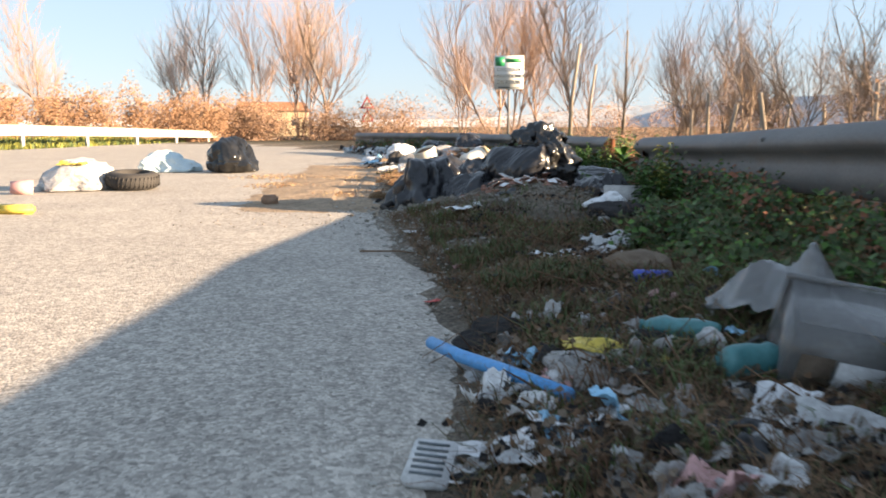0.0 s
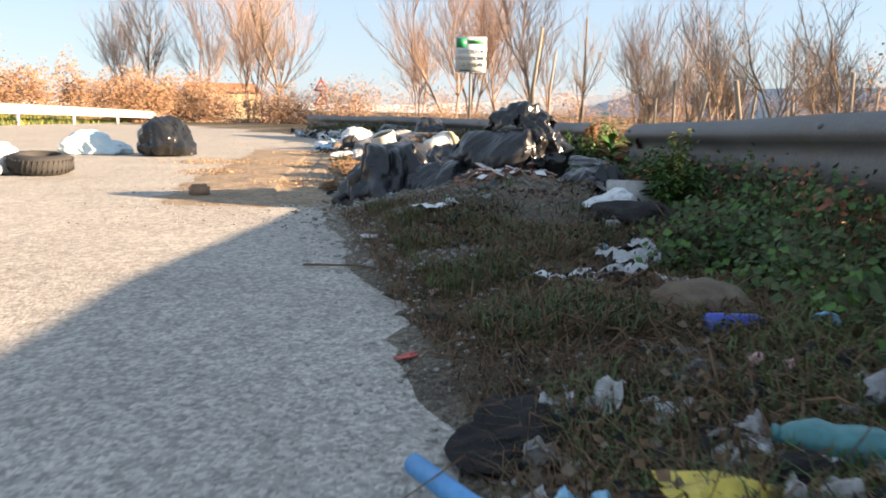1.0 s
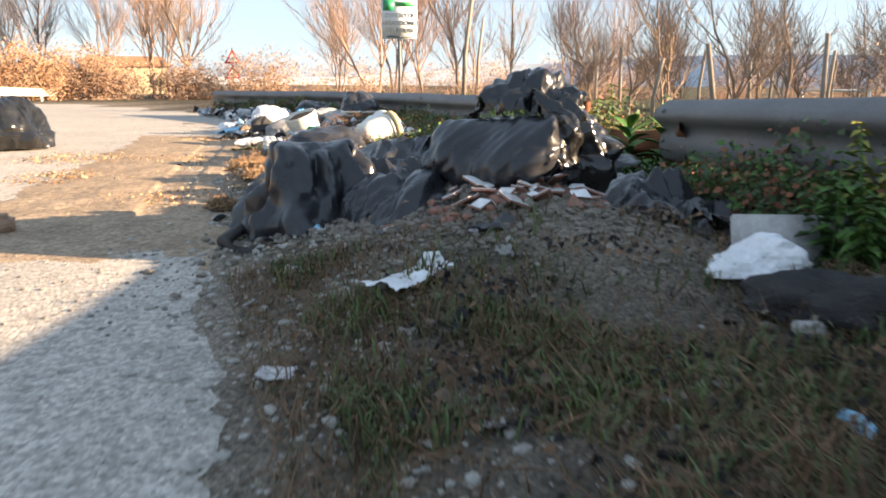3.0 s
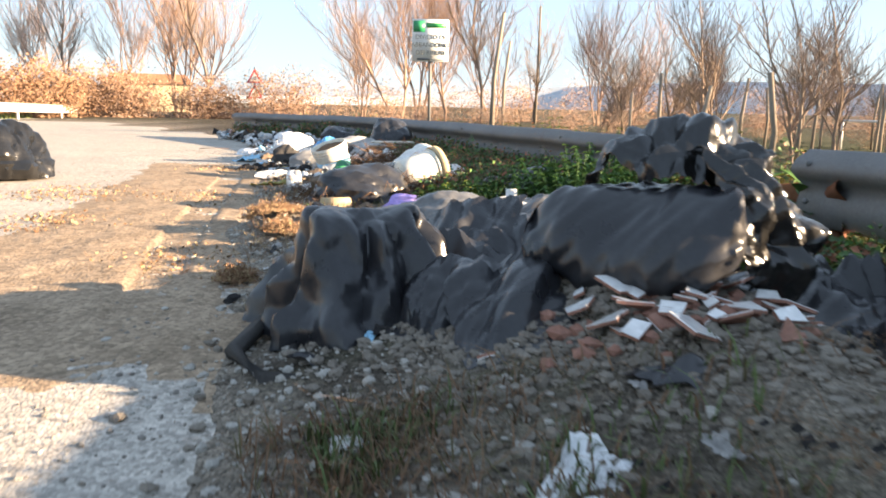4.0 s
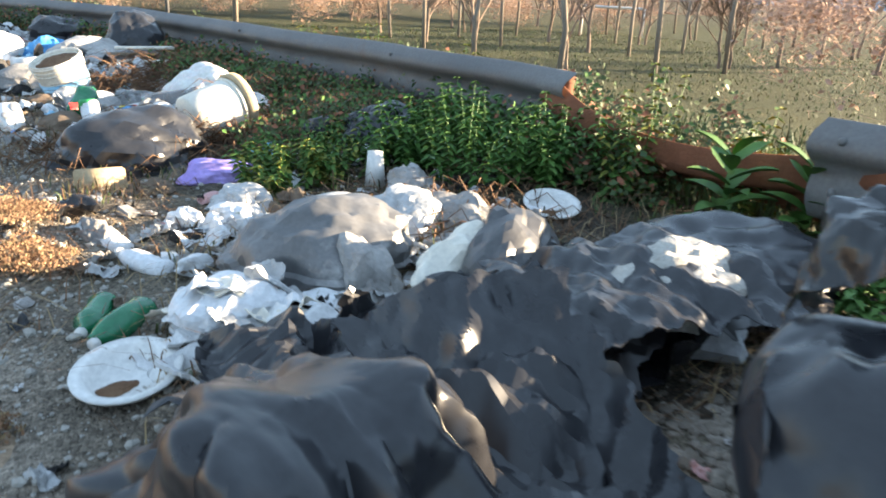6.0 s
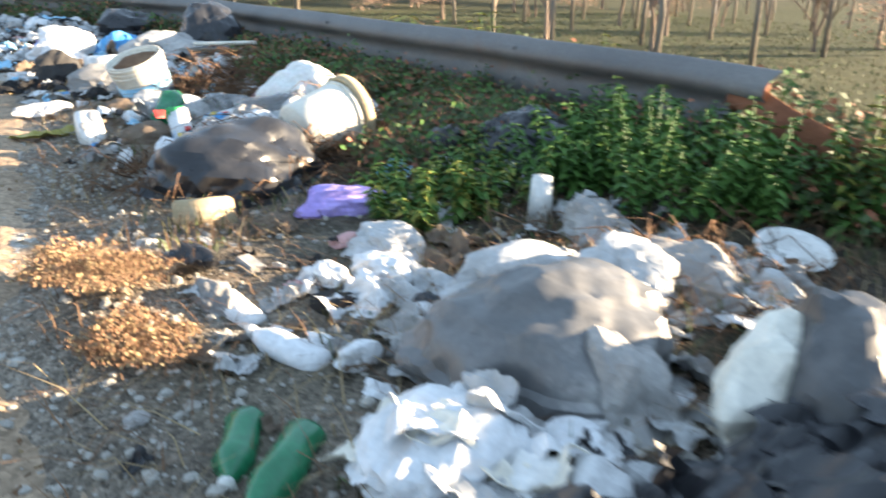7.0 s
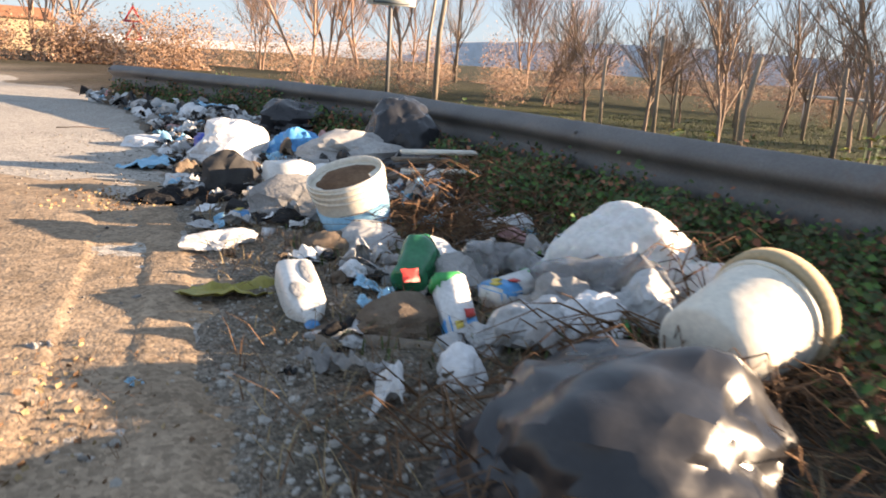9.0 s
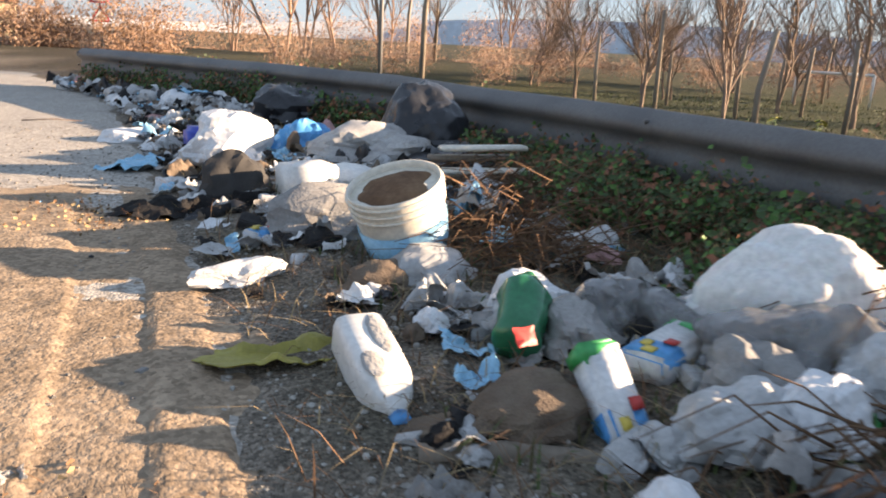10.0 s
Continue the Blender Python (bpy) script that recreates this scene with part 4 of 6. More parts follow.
for x, y, z, w, h, sd_, a, am in ((0.5, 7.25, 0.20, 0.9, 0.6, 7, 40, 0.12), (0.0, 6.6, 0.05, 0.4, 0.3, 9, 60, 0.06), (0.72, 5.95, 0.20, 0.35, 0.25, 13, 5, 0.05), (0.85, 7.45, 0.2, 1.0, 0.7, 15, 10, 0.12), (1.5, 6.5, 0.14, 0.6, 0.5, 17, 30, 0.14), (0.35, 7.5, 0.14, 0.9, 0.5, 19, 0, 0.12)):
    thing("torn_bin_liner", sheet_bm(w, h, sd_, am, 48, 0.002, 0.4, 0.0, 7.0), M_BLACK, (x, y, z), "torn black bin liner crumpled over the rubble", "plastic sheet", "torn black liners", rz=a)
for net, seed in (
        ([[(0.22, 6.62, 0.30), (0.40, 6.56, 0.40), (0.52, 6.46, 0.30)], [(0.18, 6.40, 0.26), (0.36, 6.32, 0.36), (0.54, 6.26, 0.26)], [(0.22, 6.20, 0.06), (0.34, 6.08, 0.05), (0.54, 6.10, 0.07)]], 51),
        ([[(0.10, 6.86, 0.22), (0.26, 6.78, 0.36), (0.44, 6.70, 0.30)], [(0.02, 6.70, 0.16), (0.18, 6.56, 0.28), (0.36, 6.52, 0.24)], [(0.04, 6.52, 0.05), (0.14, 6.42, 0.05), (0.26, 6.38, 0.08)]], 53),
        ([[(0.16, 7.40, 0.34), (0.36, 7.36, 0.44), (0.62, 7.20, 0.46)], [(0.20, 7.10, 0.26), (0.38, 7.02, 0.14), (0.56, 6.94, 0.34)], [(0.20, 6.84, 0.22), (0.34, 6.72, 0.10), (0.50, 6.66, 0.30)]], 55),
        ([[(1.24, 6.90, 0.20), (1.46, 6.84, 0.34), (1.74, 6.72, 0.22)], [(1.18, 6.62, 0.24), (1.42, 6.54, 0.34), (1.70, 6.46, 0.20)], [(1.20, 6.36, 0.12), (1.40, 6.24, 0.10), (1.62, 6.20, 0.10)]], 57),
        ([[(0.62, 7.62, 0.30), (0.90, 7.66, 0.36), (1.18, 7.56, 0.34)], [(0.60, 7.36, 0.36), (0.88, 7.34, 0.52), (1.20, 7.28, 0.42)], [(0.62, 7.10, 0.30), (0.90, 7.02, 0.40), (1.16, 6.98, 0.32)]], 59)):
    tagged(link("torn_bin_liner", patch_bm(net, seed, 0.034, 7.0, 64), M_BLACK), "torn black bin liner hanging in folds over rubble", "plastic sheet", "torn black liners")
thing("bin_bag", lump_bm(0.42, 0.30, 0.28, 41, 0.27, 5, 0.3, 0.10), M_BLACK, (1.5, 7.6), "collapsed black bag beside the rubble", "bin bag", rz=-10)
bm = bmesh.new()
tube(bm, [(-0.35, 6.95, 0.05), (-0.42, 6.7, 0.03), (-0.30, 6.45, 0.03), (-0.05, 6.35, 0.04), (0.05, 6.38, 0.05)], 0.03, 0.02, 7)
tube(bm, [(-0.22, 6.9, 0.07), (-0.24, 6.65, 0.03), (-0.12, 6.45, 0.04)], 0.02, 0.015, 7)
tagged(link("rubber_hose", bm, M_RUBBER), "strip of dark rubber hose curled on soil", "hose")

trnd = random.Random(17)
def shard(x, y, z, s, seed, tilt):
    r = random.Random(seed)
    n = r.choice((3, 3, 4, 4))
    pts = [(s * r.uniform(0.55, 1) * math.cos(2 * math.pi * (k + r.uniform(-0.2, 0.2)) / n), s * 0.75 * r.uniform(0.6, 1) * math.sin(2 * math.pi * (k + r.uniform(-0.2, 0.2)) / n)) for k in range(n)]
    t = empty("broken_tile", pose(x, y, z, tilt[0], tilt[1], r.uniform(0, 360)))
    for nm, mt, z0, z1 in (("clay_back", M_TERRA, 0.0, 0.008), ("glaze", M_GLAZE, 0.008, 0.0105)):
        bm = bmesh.new()
        lo = [bm.verts.new((a, c, z0)) for a, c in pts]
        hi = [bm.verts.new((a, c, z1)) for a, c in pts]
        bm.faces.new(list(reversed(lo)))
        bm.faces.new(hi)
        for k in range(n):
            j = (k + 1) % n
            bm.faces.new((lo[k], lo[j], hi[j], hi[k]))
        part(nm, bm, mt, t, "", False)
    tagged(t, "broken white wall tile with a red clay back", "tile", "broken tiles on the rubble")


for k, (x, y, s) in enumerate(((0.64, 6.27, 0.07), (0.96, 6.27, 0.09), (0.72, 6.0, 0.11), (0.56, 6.13, 0.08), (0.9, 6.1, 0.07), (0.66, 6.14, 0.06), (0.8, 6.16, 0.05), (0.83, 6.02, 0.07), (0.75, 6.28, 0.06), (0.62, 6.2, 0.05), (0.98, 6.05, 0.06), (0.71, 6.1, 0.05), (0.87, 6.22, 0.05), (0.52, 6.24, 0.05), (1.05, 6.16, 0.06), (0.6, 6.06, 0.05))):
    shard(x, y, height(x, y) + 0.03, s * 1.3, 50 + k, (trnd.uniform(5, 30), trnd.uniform(-20, 20)))


def rocks(name, spots, label, mat, seed):
    rnd = random.Random(seed)
    base = bmesh.new()
    bmesh.ops.create_icosphere(base, subdivisions=1, radius=1)
    bv = [v.co.copy() for v in base.verts]
    bf = [[v.index for v in f.verts] for f in base.faces]
    base.free()
    verts, faces = [], []
    for x, y, s in spots:
        o = len(verts)
        z = max(height(x, y), 0 if x < along(EDGE, y) + 0.1 else -1)
        sc = Vector((rnd.uniform(0.7, 1.3), rnd.uniform(0.7, 1.3), rnd.uniform(0.45, 0.9))) * s
        a = rnd.uniform(0, 6.28)
        for v in bv:
            q = Vector((v.x * sc.x, v.y * sc.y, v.z * sc.z)) * rnd.uniform(0.75, 1.2)
            verts.append((x + q.x * math.cos(a) - q.y * math.sin(a), y + q.x * math.sin(a) + q.y * math.cos(a), z + q.z + s * 0.2))
        faces += [[i + o for i in f] for f in bf]
    tagged(raw(name, verts, faces, mat), label, "rubble", kind="stuff")


rnd = random.Random(23)
rocks("rubble", [(rnd.gauss(0.7, 0.42), rnd.gauss(6.45, 0.4), rnd.choice((0.003, 0.004, 0.005, 0.006, 0.006, 0.008, 0.009, 0.012, 0.012, 0.017, 0.022))) for _ in range(7500)], "grey crumbled masonry and mortar lumps", M_RUBBLE, 1)
rocks("gravel", [(along(EDGE, y) + rnd.gauss(0.36, 0.22), y, rnd.choice((0.003, 0.003, 0.004, 0.006, 0.006, 0.010))) for y in [rnd.uniform(1, 17) for _ in range(6000)]], "loose pale gravel along the road edge", M_PALESTONE, 2)
for k in range(26):
    x, y = 0.80 + trnd.gauss(0, 0.16), 6.14 + trnd.gauss(0, 0.09)
    shard(x, y, height(x, y) + 0.02, trnd.uniform(0.022, 0.055), 150 + k, (trnd.uniform(-40, 40) + (180 if k % 4 == 0 else 0), trnd.uniform(-25, 25)))
rocks("brick_crumbs", [(rnd.gauss(0.78, 0.22), rnd.gauss(6.15, 0.14), rnd.choice((0.012, 0.02, 0.03))) for _ in range(70)], "crumbled red clay pieces", M_TERRA, 3)
rocks("pale_chips", [(along(EDGE, y) + rnd.gauss(0.35, 0.3), y, rnd.choice((0.004, 0.006, 0.008, 0.012, 0.018))) for y in [rnd.uniform(4.2, 11) for _ in range(1300)]], "pale limestone chips on the soil", M_PALESTONE, 6)
rocks("pale_chips", [(rnd.uniform(0.0, 1.2), rnd.uniform(7.4, 10), rnd.choice((0.005, 0.008, 0.012, 0.02))) for _ in range(500)], "pale limestone chips on the soil", M_PALESTONE, 7)

# ---- vegetation of the verge ----
def blades(name, count, spot, length, mats, seed, label, lean=0.6, wide=0.0035):
    r = random.Random(seed)
    verts, faces, idx = [], [], []
    for _ in range(count):
        p = spot(r)
        if p is None:
            continue
        x, y = p
        z = height(x, y) - 0.005
        l = length * r.uniform(0.4, 1.3)
        a = r.uniform(0, 6.28)
        d = Vector((math.cos(a), math.sin(a), 0)) * l * lean * r.uniform(0.2, 1.3)
        s = Vector((-math.sin(a), math.cos(a), 0)) * wide * r.uniform(0.6, 1.4)
        o = len(verts)
        q = Vector((x, y, z))
        mid = q + d * 0.4 + Vector((0, 0, l * 0.6))
        tip = q + d + Vector((0, 0, l * r.uniform(0.45, 0.95)))
        verts += [q - s, q + s, mid + s * 0.7, mid - s * 0.7, tip]
        faces += [(o, o + 1, o + 2, o + 3), (o + 3, o + 2, o + 4)]
        k = r.randrange(len(mats))
        idx += [k, k]
    ob = raw(name, verts, faces, mats)
    ob.data.polygons.foreach_set("material_index", idx)
    return tagged(ob, label, "grass", kind="stuff")


def verge_spot(y0, y1, lo, hi, thresh, sc=1.6):
    def spot(r):
        y = r.uniform(y0, y1)
        e, w = along(EDGE, y) + lo, along(RAIL, y) + hi
        x = r.uniform(e, w)
        if (x - 1.0) ** 2 + (y - 5.65) ** 2 < 0.4 and r.random() < 0.85:
            return None
        return (x, y) if noise.noise((x * sc, y * sc, 4)) + 0.25 * r.uniform(-1, 1) > thresh else None
    return spot


blades("grass", 90000, verge_spot(0.6, 6.0, 0.3, 0.1, 0.10, 2.6), 0.08, [M_GRASS, M_GRASS_DRY, M_DRYSTEM, M_GRASS], 1, "short matted green and withered grass", 0.9, 0.0028)
blades("dry_grass", 40000, verge_spot(0.6, 6.1, 0.15, 0.1, -0.3), 0.065, [M_DRYSTEM, M_DRYSTEM, M_GRASS_DRY, M_DRYSTEM], 2, "flattened dry stalks and straw", 2.2, 0.002)
blades("grass", 9000, verge_spot(7.5, 17, 0.5, 0.0, 0.12), 0.08, [M_GRASS, M_GRASS_DRY], 3, "sparse grass tufts between the litter", 0.8)
blades("dry_grass", 16000, verge_spot(7.0, 20, 0.15, 0.0, -0.3), 0.09, [M_DRYSTEM, M_DRYSTEM, M_STRAW], 4, "dead stalks between the litter", 2.4, 0.002)
blades("grass", 34000, lambda r: (lambda y: (along(RAIL, y) + 0.1 + abs(r.gauss(0, 0.9)), y))(r.uniform(0, 20)), 0.22, [M_GRASS, M_GRASS, M_GRASS_DRY], 5, "long green grass behind the guard rail", 0.6, 0.005)
blades("grass", 16000, lambda r: (r.uniform(2.5, 22), r.uniform(9, 36)), 0.07, [M_GRASS, M_GRASS, M_GRASS_DRY], 6, "short orchard grass, green and withered", 0.9, 0.010)
blades("grass", 9000, lambda r: (r.uniform(-17.5, -14.2), r.uniform(18, 52)), 0.28, [M_GRASS, M_NETTLE_PALE], 7, "sunlit grass strip under the far rail", 0.6, 0.02)

brnd = random.Random(12)
low = []
for y in np.arange(0.5, 21.5, 0.28):
    if 7.2 < y < 8.4:
        continue
    x = along(RAIL, y)
    low.append((x - brnd.uniform(0.08, 0.34), y, height(x, y) + (0.20 if y < 6.5 else 0.12), 0.26, brnd.uniform(0.18, 0.32)))
    low.append((x + brnd.uniform(0.12, 0.45), y, height(x, y) + 0.16, 0.28, brnd.uniform(0.26, 0.42)))
leaf_cloud("brambles", low, 110000, 0.036, [M_BRAMBLE, M_BRAMBLE, M_BRAMBLE, M_NETTLE, M_REDLEAF, M_DRYSTEM], 21, "dark brambles and ivy grown under the guard rail", "brambles", 0.22)
near = [b for b in [(brnd.uniform(1.2, 1.95), brnd.uniform(1.0, 6.0), 0.17, 0.28, brnd.uniform(0.12, 0.24)) for _ in range(36)] if not (b[0] < 1.75 and 4.3 < b[1] < 5.9)]
leaf_cloud("brambles", near, 30000, 0.036, [M_BRAMBLE, M_BRAMBLE, M_NETTLE, M_BRAMBLE, M_DRYSTEM], 22, "dark low leaves and weeds on the verge", "brambles", 0.25)
leaf_cloud("bramble_tangle", [(brnd.uniform(0.7, 1.8), brnd.uniform(9.9, 13.4), 0.18, 0.3, brnd.uniform(0.14, 0.27)) for _ in range(32)], 34000, 0.032, [M_BRAMBLE, M_BRAMBLE, M_REDLEAF, M_BRAMBLE, M_NETTLE, M_NETTLE, M_DRYSTEM], 23, "brambles with red leaves beside the litter", "brambles", 0.35)
leaf_cloud("dry_bush", [(-0.47, 9.05, 0.08, 0.19, 0.15), (-0.6, 9.35, 0.06, 0.16, 0.11), (-0.42, 8.75, 0.06, 0.17, 0.11), (-0.55, 7.75, 0.03, 0.13, 0.07)], 34000, 0.010, [M_STRAW, M_DRYLEAF, M_DRYLEAF, M_DRYSTEM], 24, "sunlit crumbly dry brown weeds", "dry weeds", 0.35)


def nettle(x, y, h, spread, count, mats, seed, label="green nettle clump with toothed leaves", leaf=0.05):
    r = random.Random(seed)
    ob = empty("nettle_clump", pose(x, y, height(x, y) - 0.01))
    tagged(ob, label, "nettles", "nettle clumps")
    st = bmesh.new()
    verts, faces = [], []
    for s in range(max(4, count // 13)):
        a, q = r.uniform(0, 6.28), spread * math.sqrt(r.random())
        b = Vector((q * math.cos(a), q * math.sin(a), 0))
        top = b * 1.3 + Vector((r.uniform(-0.09, 0.09), r.uniform(-0.09, 0.09), h * r.uniform(0.6, 1.05) * (1 - 0.35 * q / spread)))
        tube(st, [b, b.lerp(top, 0.5) + Vector((0.01, 0, 0)), top], 0.004, 0.002, 4)
        for k in range(13):
            f = 0.15 + 0.87 * k / 12
            c = b.lerp(top, f)
            for side in (0, math.pi):
                an = k * 1.57 + side + r.uniform(-0.3, 0.3)
                d = Vector((math.cos(an), math.sin(an), r.uniform(-0.35, 0.15)))
                w = Vector((-math.sin(an), math.cos(an), 0))
                l = leaf * r.uniform(0.7, 1.3) * (1.15 - 0.5 * f)
                o = len(verts)
                verts += [c, c + d * l * 0.35 + w * l * 0.33 + Vector((0, 0, 0.006)), c + d * l * 0.75 + w * l * 0.22, c + d * l * 1.15 + Vector((0, 0, -0.25 * l)), c + d * l * 0.75 - w * l * 0.22, c + d * l * 0.35 - w * l * 0.33 + Vector((0, 0, 0.006)), c + d * l * 0.5 - Vector((0, 0, 0.006))]
                faces += [(o, o + 1, o + 6), (o + 1, o + 2, o + 6), (o + 2, o + 3, o + 6), (o + 3, o + 4, o + 6), (o + 4, o + 5, o + 6), (o + 5, o, o + 6)]
    tagged(link("stalk", st, M_NETTLE, ob), "thin green stems", kind="stuff")
    lv = raw("leaves", verts, faces, mats, ob, True)
    if len(mats) > 1:
        lv.data.polygons.foreach_set("material_index", [0 if r.random() < 0.7 else 1 for _ in range(len(faces))])


for k, (x, y, h, s, c) in enumerate(((1.5, 9.15, 0.46, 0.36, 620), (1.85, 8.95, 0.46, 0.3, 460), (1.3, 9.4, 0.36, 0.26, 360), (1.75, 9.7, 0.42, 0.34, 420), (0.68, 9.5, 0.28, 0.23, 420), (0.95, 9.6, 0.26, 0.2, 320), (1.7, 6.95, 0.34, 0.25, 240), (1.95, 7.25, 0.32, 0.22, 200))):
    nettle(x, y, h, s, c, [M_NETTLE, M_NETTLE_PALE] if x < 1 else [M_NETTLE], 60 + k)
nettle(1.62, 5.35, 0.50, 0.13, 200, [M_NETTLE, M_BRAMBLE], 81, "tall dark green weed with a yellow tip beside the rail", 0.06)
nettle(1.64, 5.35, 0.62, 0.03, 60, [M_NETTLE_PALE], 82, "pale yellow-green weed shoot", 0.05)
for k, (x, y) in enumerate(((2.2, 10.6), (1.9, 11.6), (2.05, 8.6), (2.3, 8.2), (2.4, 7.6), (1.7, 12.6))):
    nettle(x, y, 0.72, 0.1, 80, [M_NETTLE_PALE, M_NETTLE], 90 + k, "yellow-green weed growing over the rail", 0.05)


def rosette(x, y, seed):
    r = random.Random(seed)
    ob = empty("mullein_plant", pose(x, y, height(x, y)))
    tagged(ob, "broad-leaved green plant with long pointed leaves", "plant")
    for k in range(16):
        a, up, l = k * 2.4, 0.25 + 0.05 * k, 0.22 - 0.005 * k
        bm = bmesh.new()
        rows = []
        for i in range(7):
            f = i / 6
            w = 0.038 * math.sin(math.pi * min(1, f * 0.9 + 0.1)) + 0.003
            c = Vector((math.cos(a) * f * l, math.sin(a) * f * l, 0.05 + 0.02 * k + up * f * l - 0.35 * l * f * f))
            t = Vector((-math.sin(a), math.cos(a), 0.25))
            rows.append([bm.verts.new(c + t * w), bm.verts.new(c - Vector((0, 0, 0.006))), bm.verts.new(c - Vector((t.x, t.y, -t.z)) * w)])
        for p, q in zip(rows, rows[1:]):
            bm.faces.new((p[0], p[1], q[1], q[0]))
            bm.faces.new((p[1], p[2], q[2], q[1]))
        part("leaf", bm, M_NETTLE, ob)


rosette(2.0, 8.05, 3)
rosette(2.15, 7.8, 4)


def brush(name, spots, count, seed, label, mat=M_DRYSTEM, length=0.5):
    r = random.Random(seed)
    bm = bmesh.new()
    for _ in range(count):
        cx, cy, rad, hh = r.choice(spots)
        a, q = r.uniform(0, 6.28), rad * math.sqrt(r.random())
        x, y = cx + q * math.cos(a), cy + q * math.sin(a)
        z = height(x, y) + hh * (1 - (q / rad) ** 2) * r.random()
        b = r.uniform(0, 6.28)
        d = Vector((math.cos(b), math.sin(b), r.uniform(-0.1, 0.35))) * length * r.uniform(0.3, 0.7)
        p = Vector((x, y, z + 0.01))
        mid = p + d * 0.5 + Vector((r.uniform(-0.05, 0.05), r.uniform(-0.05, 0.05), r.uniform(0, 0.08)))
        e = p + d
        e.z = max(e.z - 0.04, height(e.x, e.y) + 0.01)
        tube(bm, [p, mid, e], r.uniform(0.0025, 0.005), 0.0012, 3)
    tagged(link(name, bm, mat), label, "brushwood", kind="stuff")


brush("brush_pile", [(0.5, 12.6, 0.55, 0.26), (0.2, 12.35, 0.3, 0.15), (0.85, 12.9, 0.4, 0.2), (0.6, 13.4, 0.4, 0.2)], 620, 1, "heap of dead brown stems and brushwood", length=0.6)
brush("brush_pile", [(0.5, 10.15, 0.4, 0.14), (0.75, 10.6, 0.35, 0.15), (0.75, 11.1, 0.25, 0.25), (0.3, 10.5, 0.3, 0.1)], 420, 2, "tangled dead stems round the white bucket", length=0.5)
brush("dead_stems", [(0.1, 10.35, 0.5, 0.12), (-0.25, 10.2, 0.3, 0.08), (1.2, 8.8, 0.6, 0.06), (1.0, 8.3, 0.5, 0.06)], 320, 3, "thin dead stems over the litter", length=0.4)
brush("dead_stems", [(0.7, 3.3, 0.5, 0.02), (0.5, 4.6, 0.5, 0.02), (0.8, 2.2, 0.6, 0.03)], 300, 4, "thin twigs strewn on the verge", length=0.3)

# ---- litter near the start ----
bm = bmesh.new()
tube(bm, [(0.11, 2.42, 0.05), (0.2, 2.26, 0.055), (0.32, 2.09, 0.065), (0.47, 1.88, 0.07)], 0.020, 0.022, 12)
tagged(link("blue_pipe", bm, M_BLUE), "bright blue plastic pipe lying on the verge", "pipe")
thing("stone_slab", dented(box_bm(0.30, 0.20, 0.05, 0.015, 3), 0.03, 7, 3), M_GREYPAPER, (0.6, 2.08, 0.06), "flat dark grey slab on the ground", "slab", rz=15, rx=12)
thing("yellow_wrapper", sheet_bm(0.30, 0.12, 3, 0.04), M_YELLOW, (0.64, 2.2, 0.085), "torn yellow plastic wrapper", "wrapper", rz=-8)


def open_tray(x, y, z, rz, rx, ry):
    t = empty("plastic_crate", pose(x, y, z, rx, ry, rz))
    tagged(t, "dirty translucent plastic tub tipped on its side", "tub")
    w, d, h = 0.36, 0.30, 0.20
    for nm, bm, off in (("base", box_bm(w, d, 0.006, 0.002), (0, 0, 0)), ("side", box_bm(w, 0.006, h, 0.002), (0, -d / 2, h / 2)), ("side", box_bm(w, 0.006, h, 0.002), (0, d / 2, h / 2)), ("side", box_bm(0.006, d, h, 0.002), (-w / 2, 0, h / 2)), ("side", box_bm(0.006, d, h, 0.002), (w / 2, 0, h / 2)), ("rim", box_bm(w + 0.03, 0.02, 0.012, 0.003), (0, -d / 2 - 0.006, h)), ("rim", box_bm(w + 0.03, 0.02, 0.012, 0.003), (0, d / 2 + 0.006, h)), ("rim", box_bm(0.02, d, 0.012, 0.003), (-w / 2 - 0.006, 0, h)), ("rim", box_bm(0.02, d, 0.012, 0.003), (w / 2 + 0.006, 0, h))):
        for v in bm.verts:
            v.co += Vector(off)
        part(nm, bm, M_CLEAR, t)
    for nm, m, w_, h_, x_, y_ in (("paper_label", M_PAPER, 0.12, 0.15, 0.0, 0.02), ("inner_card", M_BROWNCLOTH, 0.08, 0.14, -0.11, 0.01)):
        bm = box_bm(w_, h_, 0.003, 0)
        for v in bm.verts:
            v.co += Vector((x_, y_, -0.006))
        part(nm, bm, m, t, "soiled white paper label" if m is M_PAPER else "brown card behind the plastic")


open_tray(1.2, 1.9, 0.10, -14, -68, 8)
thing("clear_bag", sheet_bm(0.45, 0.4, 31, 0.14, 24, 0.0015, 0.5, 0, 6), M_CLEAR, (1.3, 2.45, 0.14), "crumpled clear plastic bag caught on weeds", "plastic bag", rz=30)


def bottle(x, y, z, l, r, mat, rz, ry=88, name="plastic_bottle", label="crushed plastic bottle lying on the ground", cap=M_WHITE, seed=1):
    t = empty(name, pose(x, y, z, 0, ry, rz))
    tagged(t, label, "bottle", "plastic bottles")
    part("body", dented(turned([(0.0, 0.0), (r * 0.85, 0.0), (r, 0.015), (r * 0.94, l * 0.2), (r, l * 0.4), (r * 0.93, l * 0.55), (r, l * 0.68), (r * 0.6, l * 0.86), (0.014, l * 0.93), (0.014, l * 0.97)], 20), r * 0.35, 14, seed), mat, t)
    part("cap", turned([(0.0, l * 0.955), (0.017, l * 0.955), (0.017, l), (0.0, l)], 14), cap, t)


